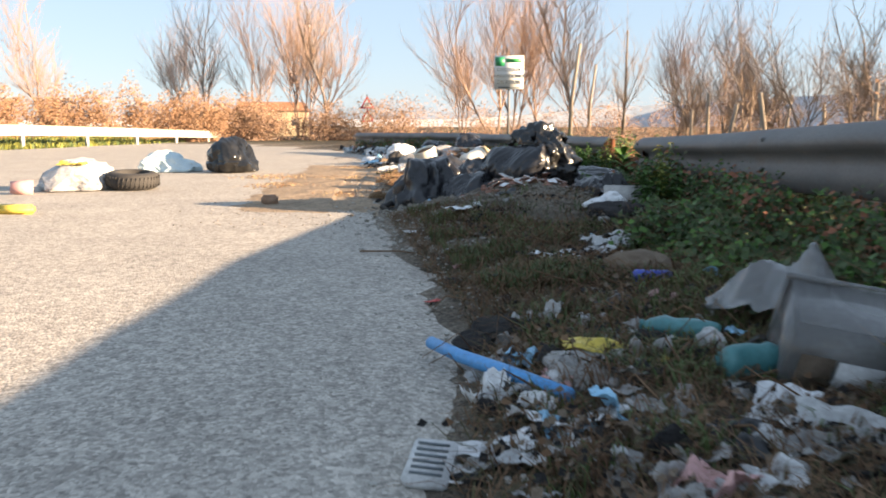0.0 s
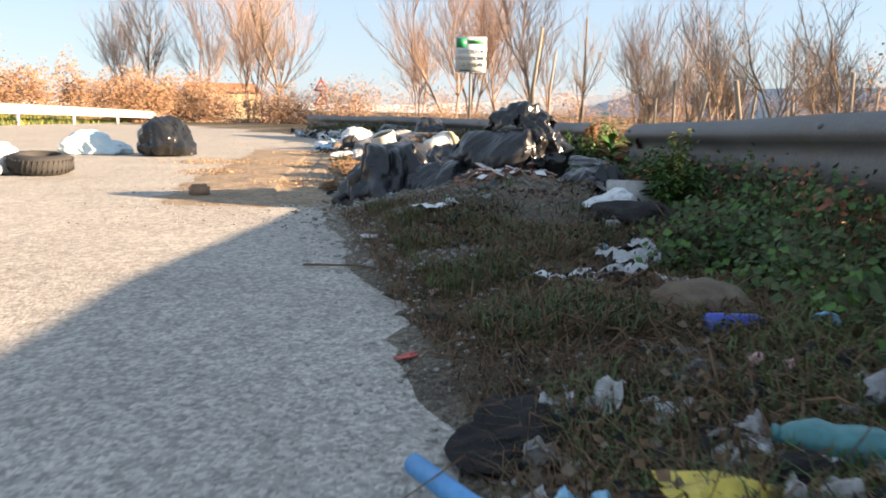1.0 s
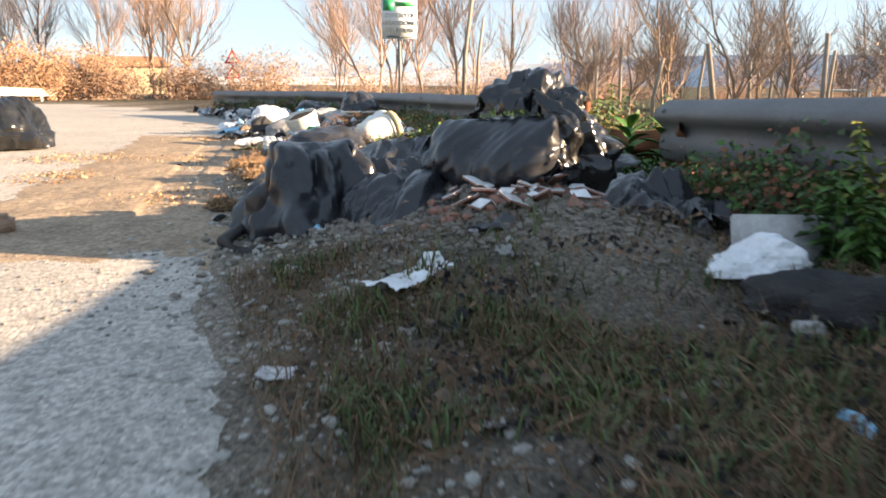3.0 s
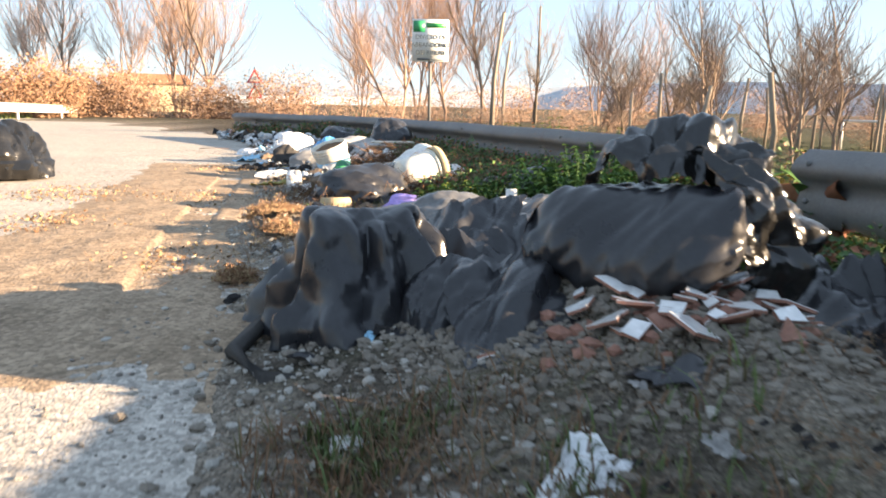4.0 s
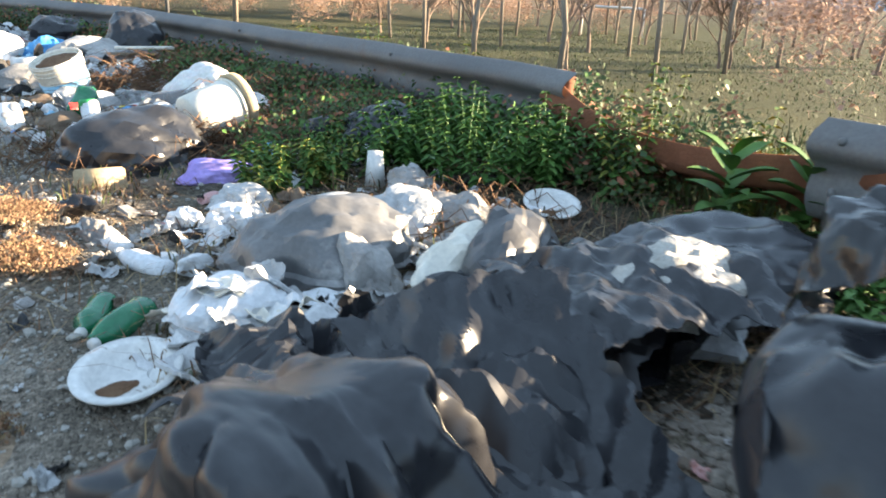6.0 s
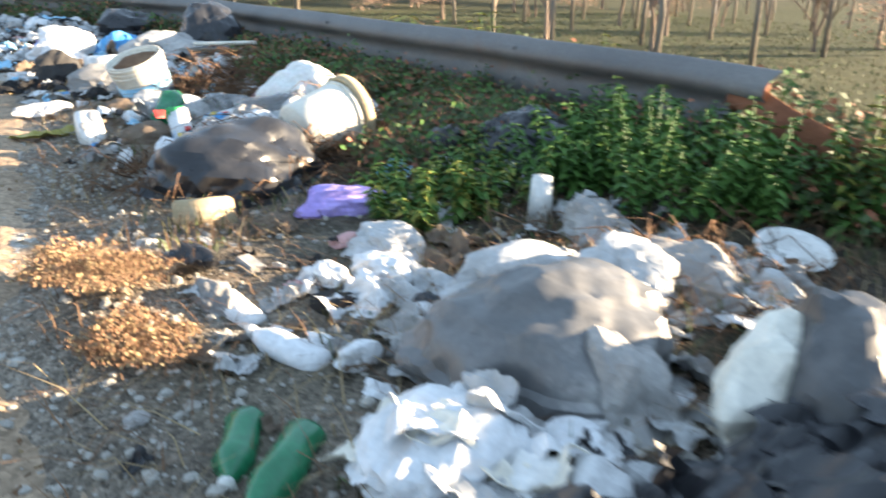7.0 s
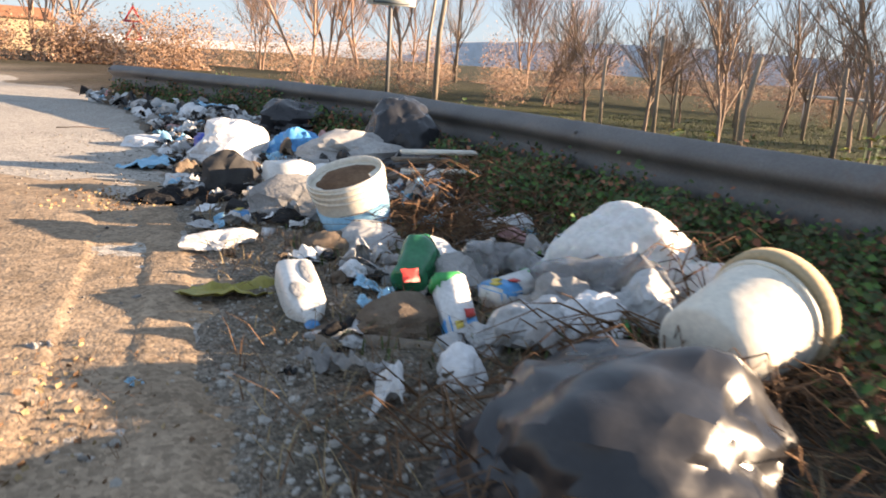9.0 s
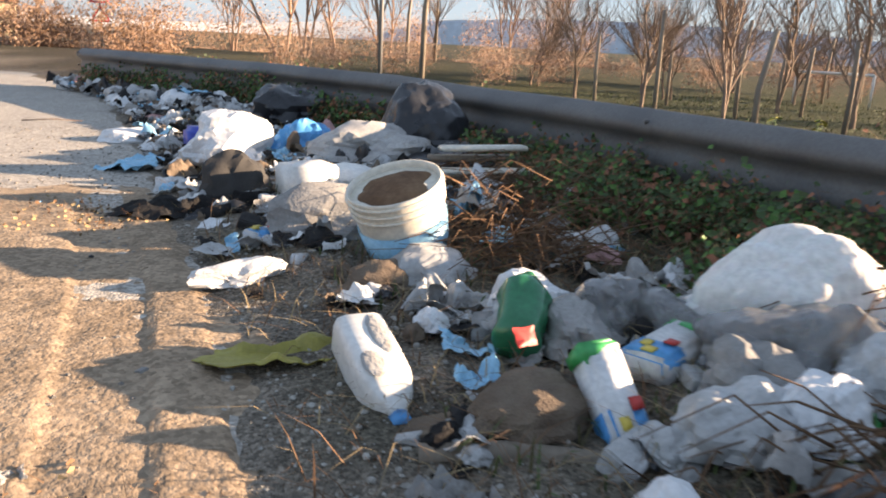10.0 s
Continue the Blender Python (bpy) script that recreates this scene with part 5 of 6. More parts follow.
bottle(1.0, 2.32, 0.11, 0.24, 0.04, M_TEAL, 160, label="crushed teal plastic bottle in the litter", cap=M_TEAL, seed=4)
bottle(0.9, 2.02, 0.11, 0.2, 0.045, M_TEAL, 10, label="crushed teal plastic bottle in the litter", cap=M_TEAL, seed=7)
bottle(0.74, 2.99, 0.07, 0.2, 0.032, M_CLEAR, -18, label="clear plastic bottle lying in grass", seed=2)


def can(x, y, z, rz):
    t = empty("drink_can", pose(x, y, z, 0, 90, rz))
    tagged(t, "deep blue aluminium drink can lying in grass", "can")
    part("can_body", dented(turned([(0.0, -0.078), (0.024, -0.078), (0.033, -0.068), (0.033, 0.06), (0.026, 0.074)], 24), 0.003, 20, 2), M_DEEPBLUE, t)
    part("can_lid", turned([(0.0, 0.073), (0.024, 0.073), (0.026, 0.076), (0.0, 0.0745)], 24), M_STEEL, t, "bare metal lid")


can(0.99, 3.06, 0.135, -3)
thing("sack", lump_bm(0.16, 0.12, 0.11, 51, 0.28, 4, 0.2, 0.1), M_BROWNCLOTH, (0.98, 3.3), "brown sodden sackcloth heap", "sack", rz=10)
# A plain crumpled lump stands in for the dark shoe here.
thing("glove", lump_bm(0.10, 0.15, 0.06, 52, 0.45, 4, 0.2, 0.15), M_DARKCLOTH, (0.33, 2.62), "dark crumpled shoe on the soil", "glove", rz=-20)
for k, (x, y, w, h, m, lab, cat) in enumerate(((0.20, 1.55, 0.07, 0.08, M_PAPER, "torn white paper scrap", "paper"), (0.27, 1.64, 0.19, 0.09, M_WHITE_FILM, "white crumpled plastic wrapping", "wrapper"), (0.47, 1.74, 0.24, 0.10, M_WHITE_FILM, "white torn plastic wrapping", "wrapper"), (0.42, 1.63, 0.10, 0.08, M_PAPER, "torn white paper scrap", "paper"), (0.95, 1.76, 0.22, 0.14, M_WHITE_FILM, "white crushed paper packet", "packet"), (1.05, 1.62, 0.26, 0.16, M_DIRTY_FILM, "soiled pale plastic sheet", "plastic sheet"), (0.7, 3.9, 0.26, 0.12, M_WHITE_FILM, "white crumpled plastic bag on grass", "plastic bag"), (1.06, 4.18, 0.36, 0.2, M_DIRTY_FILM, "pale torn plastic film in the grass", "plastic sheet"), (0.92, 3.95, 0.22, 0.16, M_DIRTY_FILM, "pale torn plastic film in the grass", "plastic sheet"), (1.2, 4.45, 0.3, 0.2, M_DIRTY_FILM, "pale torn plastic film in the grass", "plastic sheet"), (1.1, 3.85, 0.12, 0.08, M_PAPER, "white carton scrap in grass", "carton"), (1.45, 3.75, 0.32, 0.2, M_DARKCLOTH, "dark wet cloth on the verge", "cloth"), (1.5, 3.65, 0.2, 0.12, M_PALEBLUE, "pale blue plastic scrap", "wrapper"), (1.62, 3.55, 0.12, 0.12, M_YELLOW, "yellow leaf-like plastic scrap", "wrapper"), (0.29, 5.52, 0.40, 0.13, M_WHITE_FILM, "white plastic bag with a blue print on grass", "plastic bag"), (-0.09, 5.06, 0.08, 0.06, M_PAPER, "small white tile-like scrap", "paper"), (0.79, 2.38, 0.07, 0.14, M_WHITE_FILM, "twisted white and green wrapper", "wrapper"), (0.88, 2.36, 0.14, 0.07, M_WHITE_FILM, "twisted white and red wrapper", "wrapper"), (0.1, 3.15, 0.06, 0.04, M_RED, "small red plastic scrap", "wrapper"))):
    thing("litter_scrap", sheet_bm(w, h, 100 + k, min(w, h) * 0.24, 22, 0.0015, 0.3, 0.08, 12), m, (x, y), lab, cat, "scraps on the verge", rz=-12 + 17 * (k % 5), sink=-0.006)
pk = thing("printed_packet", dented(box_bm(0.10, 0.12, 0.035, 0.006), 0.008, 12, 1), M_PAPER, (0.13, 1.57), "white packet with dark printed lines on soil", "packet", rz=-14, rx=25, sink=-0.03)
for k in range(6):
    bm = box_bm(0.07, 0.006, 0.002, 0)
    part("print_bar", bm, M_SIGNINK, pk).matrix_basis = pose(0.0, -0.04 + 0.016 * k, 0.021)
bd = thing("chipboard_panel", dented(box_bm(0.37, 0.03, 0.25, 0.006), 0.01, 4, 2), M_GREYPAPER, (1.46, 5.42, 0.20), "pale grey board leaning in the weeds", "board", rz=-8, rx=-18)
thing("cloth", lump_bm(0.2, 0.11, 0.1, 55, 0.35, 4, 0.2, 0.14), M_DARKCLOTH, (1.3, 4.95), "dark ribbed cloth dumped on the verge", "cloth", rz=-30)
thing("plastic_bag", lump_bm(0.14, 0.11, 0.11, 56, 0.4, 4, 0.2, 0.16), M_WHITE_FILM, (1.28, 5.3), "white crumpled plastic bag by the board", "plastic bag")

# ---- household litter behind the rubble ----
def plate(x, y, z, r, rx, ry):
    t = empty("ceramic_basin", pose(x, y, z, rx, ry, 0))
    tagged(t, "round white dish with a wide rim, dirty inside", "dish")
    part("dish", turned([(0.0, 0.0), (r * 0.6, 0.0), (r * 0.72, 0.012), (r * 0.8, 0.035), (r, 0.042), (r, 0.048), (r * 0.78, 0.042), (r * 0.66, 0.012), (0.0, 0.008)], 36), M_WHITE, t)
    part("dirt", lump_bm(r * 0.35, r * 0.2, 0.012, 3, 0.3, 3), M_DRYSTEM, t, "brown dirt in the dish").matrix_basis = pose(-r * 0.3, -r * 0.2, 0.008)


plate(-0.2, 7.8, 0.05, 0.13, 8, -6)
plate(1.5, 8.5, 0.13, 0.12, 14, -5)
thing("wadding_lump", lump_bm(0.17, 0.14, 0.14, 61, 0.5, 4, 0.25, 0.22), M_WHITE_FILM, (0.10, 7.95), "heap of soiled white padding and film", "wadding", rz=20)
for k, (x, y, z, w, h, a, m) in enumerate(((0.04, 7.78, 0.06, 0.32, 0.18, 35, M_PAPER), (0.14, 7.74, 0.09, 0.30, 0.16, 50, M_WHITE), (0.30, 7.8, 0.12, 0.32, 0.11, 55, M_PAPER), (-0.04, 7.88, 0.05, 0.26, 0.14, 20, M_PAPER), (0.22, 8.02, 0.13, 0.22, 0.17, 70, M_CREAM))):
    thing("bent_board", sheet_bm(w, h, 70 + k, 0.05, 18, 0.012, 0.2, 0.1, 7), m, (x, y, z), "white padded board bent in the heap", "board", "bent boards in the heap", rz=a, rx=14)
for k in range(16):
    x, y = 0.12 + 0.15 * math.cos(2.4 * k) * (0.4 + k / 16), 7.95 + 0.14 * math.sin(2.4 * k) * (0.4 + k / 16)
    thing("soiled_napkin", sheet_bm(0.17 + 0.05 * (k % 3), 0.11 + 0.03 * (k % 2), 300 + k, 0.045, 20, 0.003, 0.4, 0.12, 14), (M_PAPER, M_WHITE_FILM, M_CREAM, M_DIRTY_FILM)[k % 4], (x, y, 0.17 - 0.007 * k), "soiled white paper crumpled on the heap", "paper", "soiled paper on the heap", rz=67 * k, rx=-30 + 19 * (k % 4), ry=25 - 16 * (k % 3))
thing("plaster_rubble", lump_bm(0.20, 0.16, 0.20, 66, 0.4), M_PALESTONE, (1.06, 7.28, 0.26), "pale plaster rubble spilling from a torn black bag", "rubble", rz=20)
thing("clear_bag", lump_bm(0.30, 0.22, 0.26, 64, 0.28, 5, 0.3, 0.1), M_VEIL, (0.42, 8.2), "grey translucent bag of dark waste", "bin bag", rz=-25)
for k, (x, y, rx_, ry_, rz_, m, lab) in enumerate(((0.62, 8.62, 0.27, 0.14, 0.13, M_DIRTY_FILM, "grey crumpled plastic sacking"), (0.80, 8.42, 0.18, 0.13, 0.15, M_DIRTY_FILM, "grey crumpled plastic sacking"), (1.02, 8.4, 0.2, 0.14, 0.14, M_GREYPAPER, "grey crusted plaster lump"), (1.07, 8.95, 0.14, 0.11, 0.16, M_GREYPAPER, "grey rough stone lump"), (0.35, 9.1, 0.16, 0.12, 0.12, M_DIRTY_FILM, "crumpled pale plastic film"), (0.3, 8.9, 0.1, 0.08, 0.09, M_WHITE_FILM, "white plastic scrap on soil"), (0.72, 7.85, 0.17, 0.1, 0.18, M_CREAM, "cream torn carton and padding"), (0.85, 7.8, 0.24, 0.14, 0.24, M_FOIL, "dark crumpled packaging on the heap"), (0.48, 8.0, 0.14, 0.1, 0.18, M_GREYPAPER, "dark crushed carton in the heap"), (1.1, 7.5, 0.22, 0.14, 0.18, M_DIRTY_FILM, "pale dusty film on black bags"))):
    thing("waste_lump", lump_bm(rx_, ry_, rz_, 80 + k, 0.38, 4, 0.25, 0.14), m, (x, y), lab, "waste", "dumped waste lumps", rz=33 * k)
bottle(-0.12, 8.2, 0.07, 0.26, 0.045, M_GREEN, 235, label="green plastic bottle with a white cap", seed=3)
bottle(-0.22, 8.32, 0.05, 0.22, 0.04, M_GREEN, 250, label="green plastic bottle with a white cap", seed=5)
bottle(-0.02, 8.45, 0.08, 0.26, 0.04, M_WHITE_FILM, 120, label="white plastic bottle on its side", seed=6)
pc = empty("paper_cup", pose(1.0, 9.2, height(1.0, 9.2) + 0.1, 178, 0, 0))
tagged(pc, "white cup standing upside down on soil", "cup")
part("cup_wall", turned([(0.0, -0.07), (0.035, -0.07), (0.05, 0.1), (0.046, 0.1), (0.032, -0.065), (0.0, -0.065)], 24), M_WHITE, pc)

# ---- bags, bucket and jug ----
thing("bin_bag", lump_bm(0.40, 0.34, 0.33, 71, 0.27, 5, 0.25, 0.05), M_BLACK, (0.05, 10.2, 0.0), "half-buried black bin bag dusted with soil", "bin bag", rz=60)
thing("cardboard_box", dented(box_bm(0.22, 0.10, 0.14, 0.008, 2), 0.012, 8, 3), M_CARD, (-0.14, 9.72, 0.07), "small flattened tan cardboard box", "box", rz=3, rx=-12)
thing("lilac_cloth", lump_bm(0.155, 0.095, 0.11, 72, 0.4, 4), M_PURPLE, (0.38, 9.62), "lilac cloth crumpled on the ground", "cloth", rz=-6)
thing("bin_bag", lump_bm(0.30, 0.22, 0.30, 73, 0.29, 5, 0.3, 0.1), M_BLACK, (1.40, 10.0), "grey-black bag among nettles", "bin bag", rz=20)
thing("bin_bag", lump_bm(0.17, 0.14, 0.20, 74, 0.29, 5, 0.3, 0.1), M_BLACK, (1.08, 10.25), "small dark bag among nettles", "bin bag", rz=70)


def bucket(x, y, z, m4, r0, r1, h, mat, label, ribs=2, band=None):
    t = empty("paint_bucket", m4)
    tagged(t, label, "bucket", "buckets")
    part("bucket_wall", turned([(0.0, 0.0), (r0 * 0.9, 0.0), (r0, 0.012)] + [(r0 + (r1 - r0) * f, h * f) for f in (0.3, 0.6, 0.8)] + [(r1 * 0.99, h * 0.97), (r1, h), (r1 - 0.006, h), (r1 - 0.008, h * 0.95), (r0 - 0.004, 0.02), (0.0, 0.016)], 40), mat, t)
    for k in range(ribs):
        zz = h * (0.78 + 0.08 * k)
        rr = r0 + (r1 - r0) * zz / h
        part("rib", turned([(rr - 0.002, zz - 0.006), (rr + 0.009, zz - 0.005), (rr + 0.009, zz + 0.005), (rr - 0.002, zz + 0.006), (rr - 0.002, zz - 0.006)], 40), mat if k or band is None else mat, t)
    return t


wb = bucket(0, 0, 0, look((0.37, 10.42, 0.22), (0.0, 10.27, 0.13)) , 0.135, 0.16, 0.36, M_CREAM, "large white plastic bucket lying on its side", 1)
part("rim_band", turned([(0.161, 0.30), (0.176, 0.305), (0.176, 0.355), (0.161, 0.36), (0.161, 0.30)], 40), M_CARD, wb, "brown-stained rim band")
tub = bucket(0, 0, 0, pose(-0.13, 12.5, 0.02, 8, -20, 10), 0.15, 0.185, 0.37, M_CREAM, "white and blue tub standing open, full of dirt", 3)
part("blue_band", dented(turned([(0.1525, 0.02), (0.157, 0.02), (0.177, 0.22), (0.1725, 0.22), (0.1525, 0.02)], 40), 0.004, 30, 2), M_CYANFILM, tub, "worn light blue printed band")
part("soil_fill", lump_bm(0.16, 0.16, 0.06, 5, 0.2, 3), M_DRYSTEM, tub, "dark soil filling").matrix_basis = pose(0, 0, 0.31)


def milk_jug():
    t = empty("milk_jug", pose(-0.53, 11.42, 0.072, 12, 0, 5) @ Matrix.Diagonal((1.12, 1.12, 1.12, 1)))
    tagged(t, "white plastic milk jug with blue cap lying on soil", "jug")
    bm = bmesh.new()
    rings = []
    prof = ((0.165, 0.055, 0.05), (0.15, 0.062, 0.06), (0.0, 0.062, 0.062), (-0.07, 0.06, 0.06), (-0.12, 0.045, 0.045), (-0.155, 0.02, 0.022), (-0.17, 0.019, 0.019))
    for yy, rx_, rz_ in prof:
        ring = []
        for k in range(24):
            a = 2 * math.pi * k / 24
            ca, sa = math.cos(a), math.sin(a)
            q = (abs(ca) ** 5 + abs(sa) ** 5) ** -0.2
            ring.append(bm.verts.new((rx_ * ca * q, yy, rz_ * sa * q)))
        rings.append(ring)
    for p, q in zip(rings, rings[1:]):
        for k in range(24):
            bm.faces.new((p[k], p[(k + 1) % 24], q[(k + 1) % 24], q[k]))
    bm.faces.new(list(reversed(rings[0])))
    bm.faces.new(rings[-1])
    bmesh.ops.recalc_face_normals(bm, faces=bm.faces[:])
    part("jug_body", bm, M_WHITE, t)
    # Raised grey pads: the shade of the handle hollows is put into their colour.
    for x, y, l, w in ((0.022, 0.06, 0.075, 0.024), (-0.025, -0.05, 0.045, 0.026)):
        bm = lump_bm(w, l, 0.012, 3, 0.0, 3, 0.9, 0.0)
        part("recess", bm, M_GREYPAPER, t, "raised grey pad coloured as the shaded handle hollow").matrix_basis = pose(x, y, 0.056)
    bm = turned([(0.0, 0.0), (0.024, 0.0), (0.024, 0.03), (0.0, 0.03)], 18)
    part("cap", bm, M_BLUE, t, "light blue screw cap").matrix_basis = pose(0, -0.165, 0, 90, 0, 0)


milk_jug()
fm = thing("padded_quilt", lump_bm(0.28, 0.2, 0.33, 91, 0.12, 5, 0.2, 0.03), M_FOAM, (0.64, 11.3), "white padded quilt bundle on dead stems", "quilt", rz=-35)
thing("padded_quilt", lump_bm(0.2, 0.17, 0.2, 92, 0.2, 4, 0.2, 0.06), M_FOAM, (0.83, 11.05), "white padded quilt bundle on dead stems", "quilt", rz=10)
thing("clear_bag", lump_bm(0.19, 0.14, 0.14, 93, 0.6, 5, 0.2, 0.3), M_CLEAR, (0.42, 11.1), "milky clear plastic bag over dead stems", "plastic bag", rz=10)
thing("clear_bag", lump_bm(0.16, 0.13, 0.16, 94, 0.5, 4, 0.2, 0.2), M_CLEAR, (0.2, 11.55), "milky clear plastic bag in the heap", "plastic bag", rz=50)


for k, (x, y, a) in enumerate(((0.36, 11.15, 10), (0.45, 10.85, 50), (0.25, 11.0, 80), (0.55, 11.0, 130), (0.1, 10.85, 20), (0.05, 11.45, 60), (0.32, 11.4, 100))):
    thing("film_wad", lump_bm(0.13 + 0.02 * (k % 3), 0.10, 0.13 + 0.02 * (k % 2), 400 + k, 0.5), (M_CLEAR, M_DIRTY_FILM, M_GREYPAPER)[k % 3], (x, y), "crumpled grey and clear packaging film", "plastic film", "wads of film", rz=a)


def carton(x, y, z, rz, rx, seed):
    t = empty("drink_carton", pose(x, y, z, rx, 0, rz) @ Matrix.Diagonal((1.15, 1.0, 1.15, 1)))
    tagged(t, "white and blue printed carton with a green end", "carton", "printed cartons")
    part("carton_body", dented(box_bm(0.10, 0.26, 0.07, 0.012, 3), 0.018, 9, seed), M_PAPER, t)
    bm = dented(box_bm(0.104, 0.10, 0.074, 0.012, 3), 0.018, 9, seed)
    for v in bm.verts:
        v.co.y -= 0.075
    part("blue_print", bm, M_BLUE, t, "bright blue printed end")
    bm = dented(box_bm(0.104, 0.05, 0.074, 0.012, 3), 0.01, 9, seed)
    for v in bm.verts:
        v.co.y += 0.105
    part("green_print", bm, M_GREENPRINT, t, "green printed end")
    for k, (xx, yy, m) in enumerate(((0.02, -0.03, M_RED), (-0.02, -0.07, M_YELLOW), (0.0, -0.1, M_YELLOW))):
        part("print_mark", dented(box_bm(0.025, 0.03, 0.003, 0), 0.004, 30, k), m, t, "small coloured print mark").matrix_basis = pose(xx, yy, 0.042)


carton(-0.09, 11.03, 0.14, 8, 42, 1)
carton(0.18, 11.22, 0.15, -62, 5, 2)
carton(-0.64, 12.88, 0.05, -60, 0, 3)
bottle(-0.16, 11.4, 0.12, 0.26, 0.07, M_GREEN, 60, 60, label="crushed green bottle with a red label", cap=M_GREEN, seed=8)
thing("red_label", sheet_bm(0.07, 0.05, 66, 0.015, 10), M_RED, (-0.17, 11.335, 0.17), "red printed label on the green bottle", "label", rx=50, rz=15)
thing("sack", lump_bm(0.15, 0.1, 0.12, 95, 0.2, 4, 0.2, 0.08), M_BROWNCLOTH, (-0.24, 11.1), "brown-grey filled sack in the heap", "sack", rz=8)
bm = bmesh.new()
tube(bm, [(-0.52, 11.05, 0.05), (-0.35, 11.0, 0.06), (-0.1, 10.9, 0.05)], 0.025, 0.03, 8)
tagged(link("wood_branch", bm, M_WOOD), "grey weathered branch on the soil", "branch")
thing("plastic_bag", lump_bm(0.15, 0.10, 0.13, 96, 0.6, 5, 0.2, 0.3), M_WHITE_FILM, (0.27, 10.8), "white plastic bag with green print", "plastic bag", rz=30)
thing("wrapper", sheet_bm(0.1, 0.07, 97, 0.03, 12), M_GREENPRINT, (0.32, 10.76, 0.16), "green printed patch of the white bag", "wrapper", rx=35)
thing("plastic_bag", lump_bm(0.12, 0.1, 0.17, 98, 0.5, 4, 0.2, 0.2), M_WHITE_FILM, (0.02, 11.75), "white knotted plastic bag", "plastic bag")
thing("olive_film", sheet_bm(0.34, 0.16, 67, 0.05, 18, 0.0015, 0.4), M_OLIVE, (-0.76, 11.65, 0.02), "olive yellow plastic film on soil", "plastic sheet", rz=-10)
thing("white_paper", lump_bm(0.17, 0.08, 0.08, 99, 0.4, 4, 0.2, 0.15), M_PAPER, (-0.8, 12.35), "white folded paper on the roadside", "paper", rz=10)
for k, (x, y, z) in enumerate(((0.42, 13.42, 0.08), (0.5, 13.36, 0.13), (0.46, 13.5, 0.18), (0.5, 13.44, 0.24))):
    thing("wooden_slat", dented(box_bm(0.50, 0.08, 0.025, 0.006, 2), 0.01, 5, k), M_CREAM if k % 2 else M_WOOD, (x, y, height(0.46, 13.4) + z), "pale flat slat stacked on brushwood", "slat", "stack of slats", rz=-8 + 5 * k)
thing("bin_bag", lump_bm(0.34, 0.30, 0.52, 75, 0.16, 5, 0.25, 0.06), M_BLACK, (0.55, 14.75), "large black bin bag leaning by the guard rail", "bin bag", rz=30)
part("white_lining", sheet_bm(0.3, 0.3, 76, 0.08), M_FOIL, thing("plastic_sheet", lump_bm(0.3, 0.2, 0.12, 77, 0.3, 4, 0.2, 0.1), M_FOIL, (0.55, 14.2), "grey crumpled sheet under the black bag", "plastic sheet"), "paler lining of the sheet").matrix_basis = pose(0, 0, 0.08)
cn = empty("jerry_can", pose(-0.82, 15.4, 0.02, 0, 0, 25))
tagged(cn, "deep blue plastic canister lying in litter", "canister")
bm = box_bm(0.42, 0.2, 0.2, 0.03, 3)
for v in bm.verts:
    v.co.z += 0.1
part("canister_body", bm, M_DEEPBLUE, cn)
part("cap", turned([(0.0, 0.0), (0.03, 0.0), (0.03, 0.03), (0.0, 0.03)], 14), M_WHITE, cn).matrix_basis = pose(0.13, -0.02, 0.2)
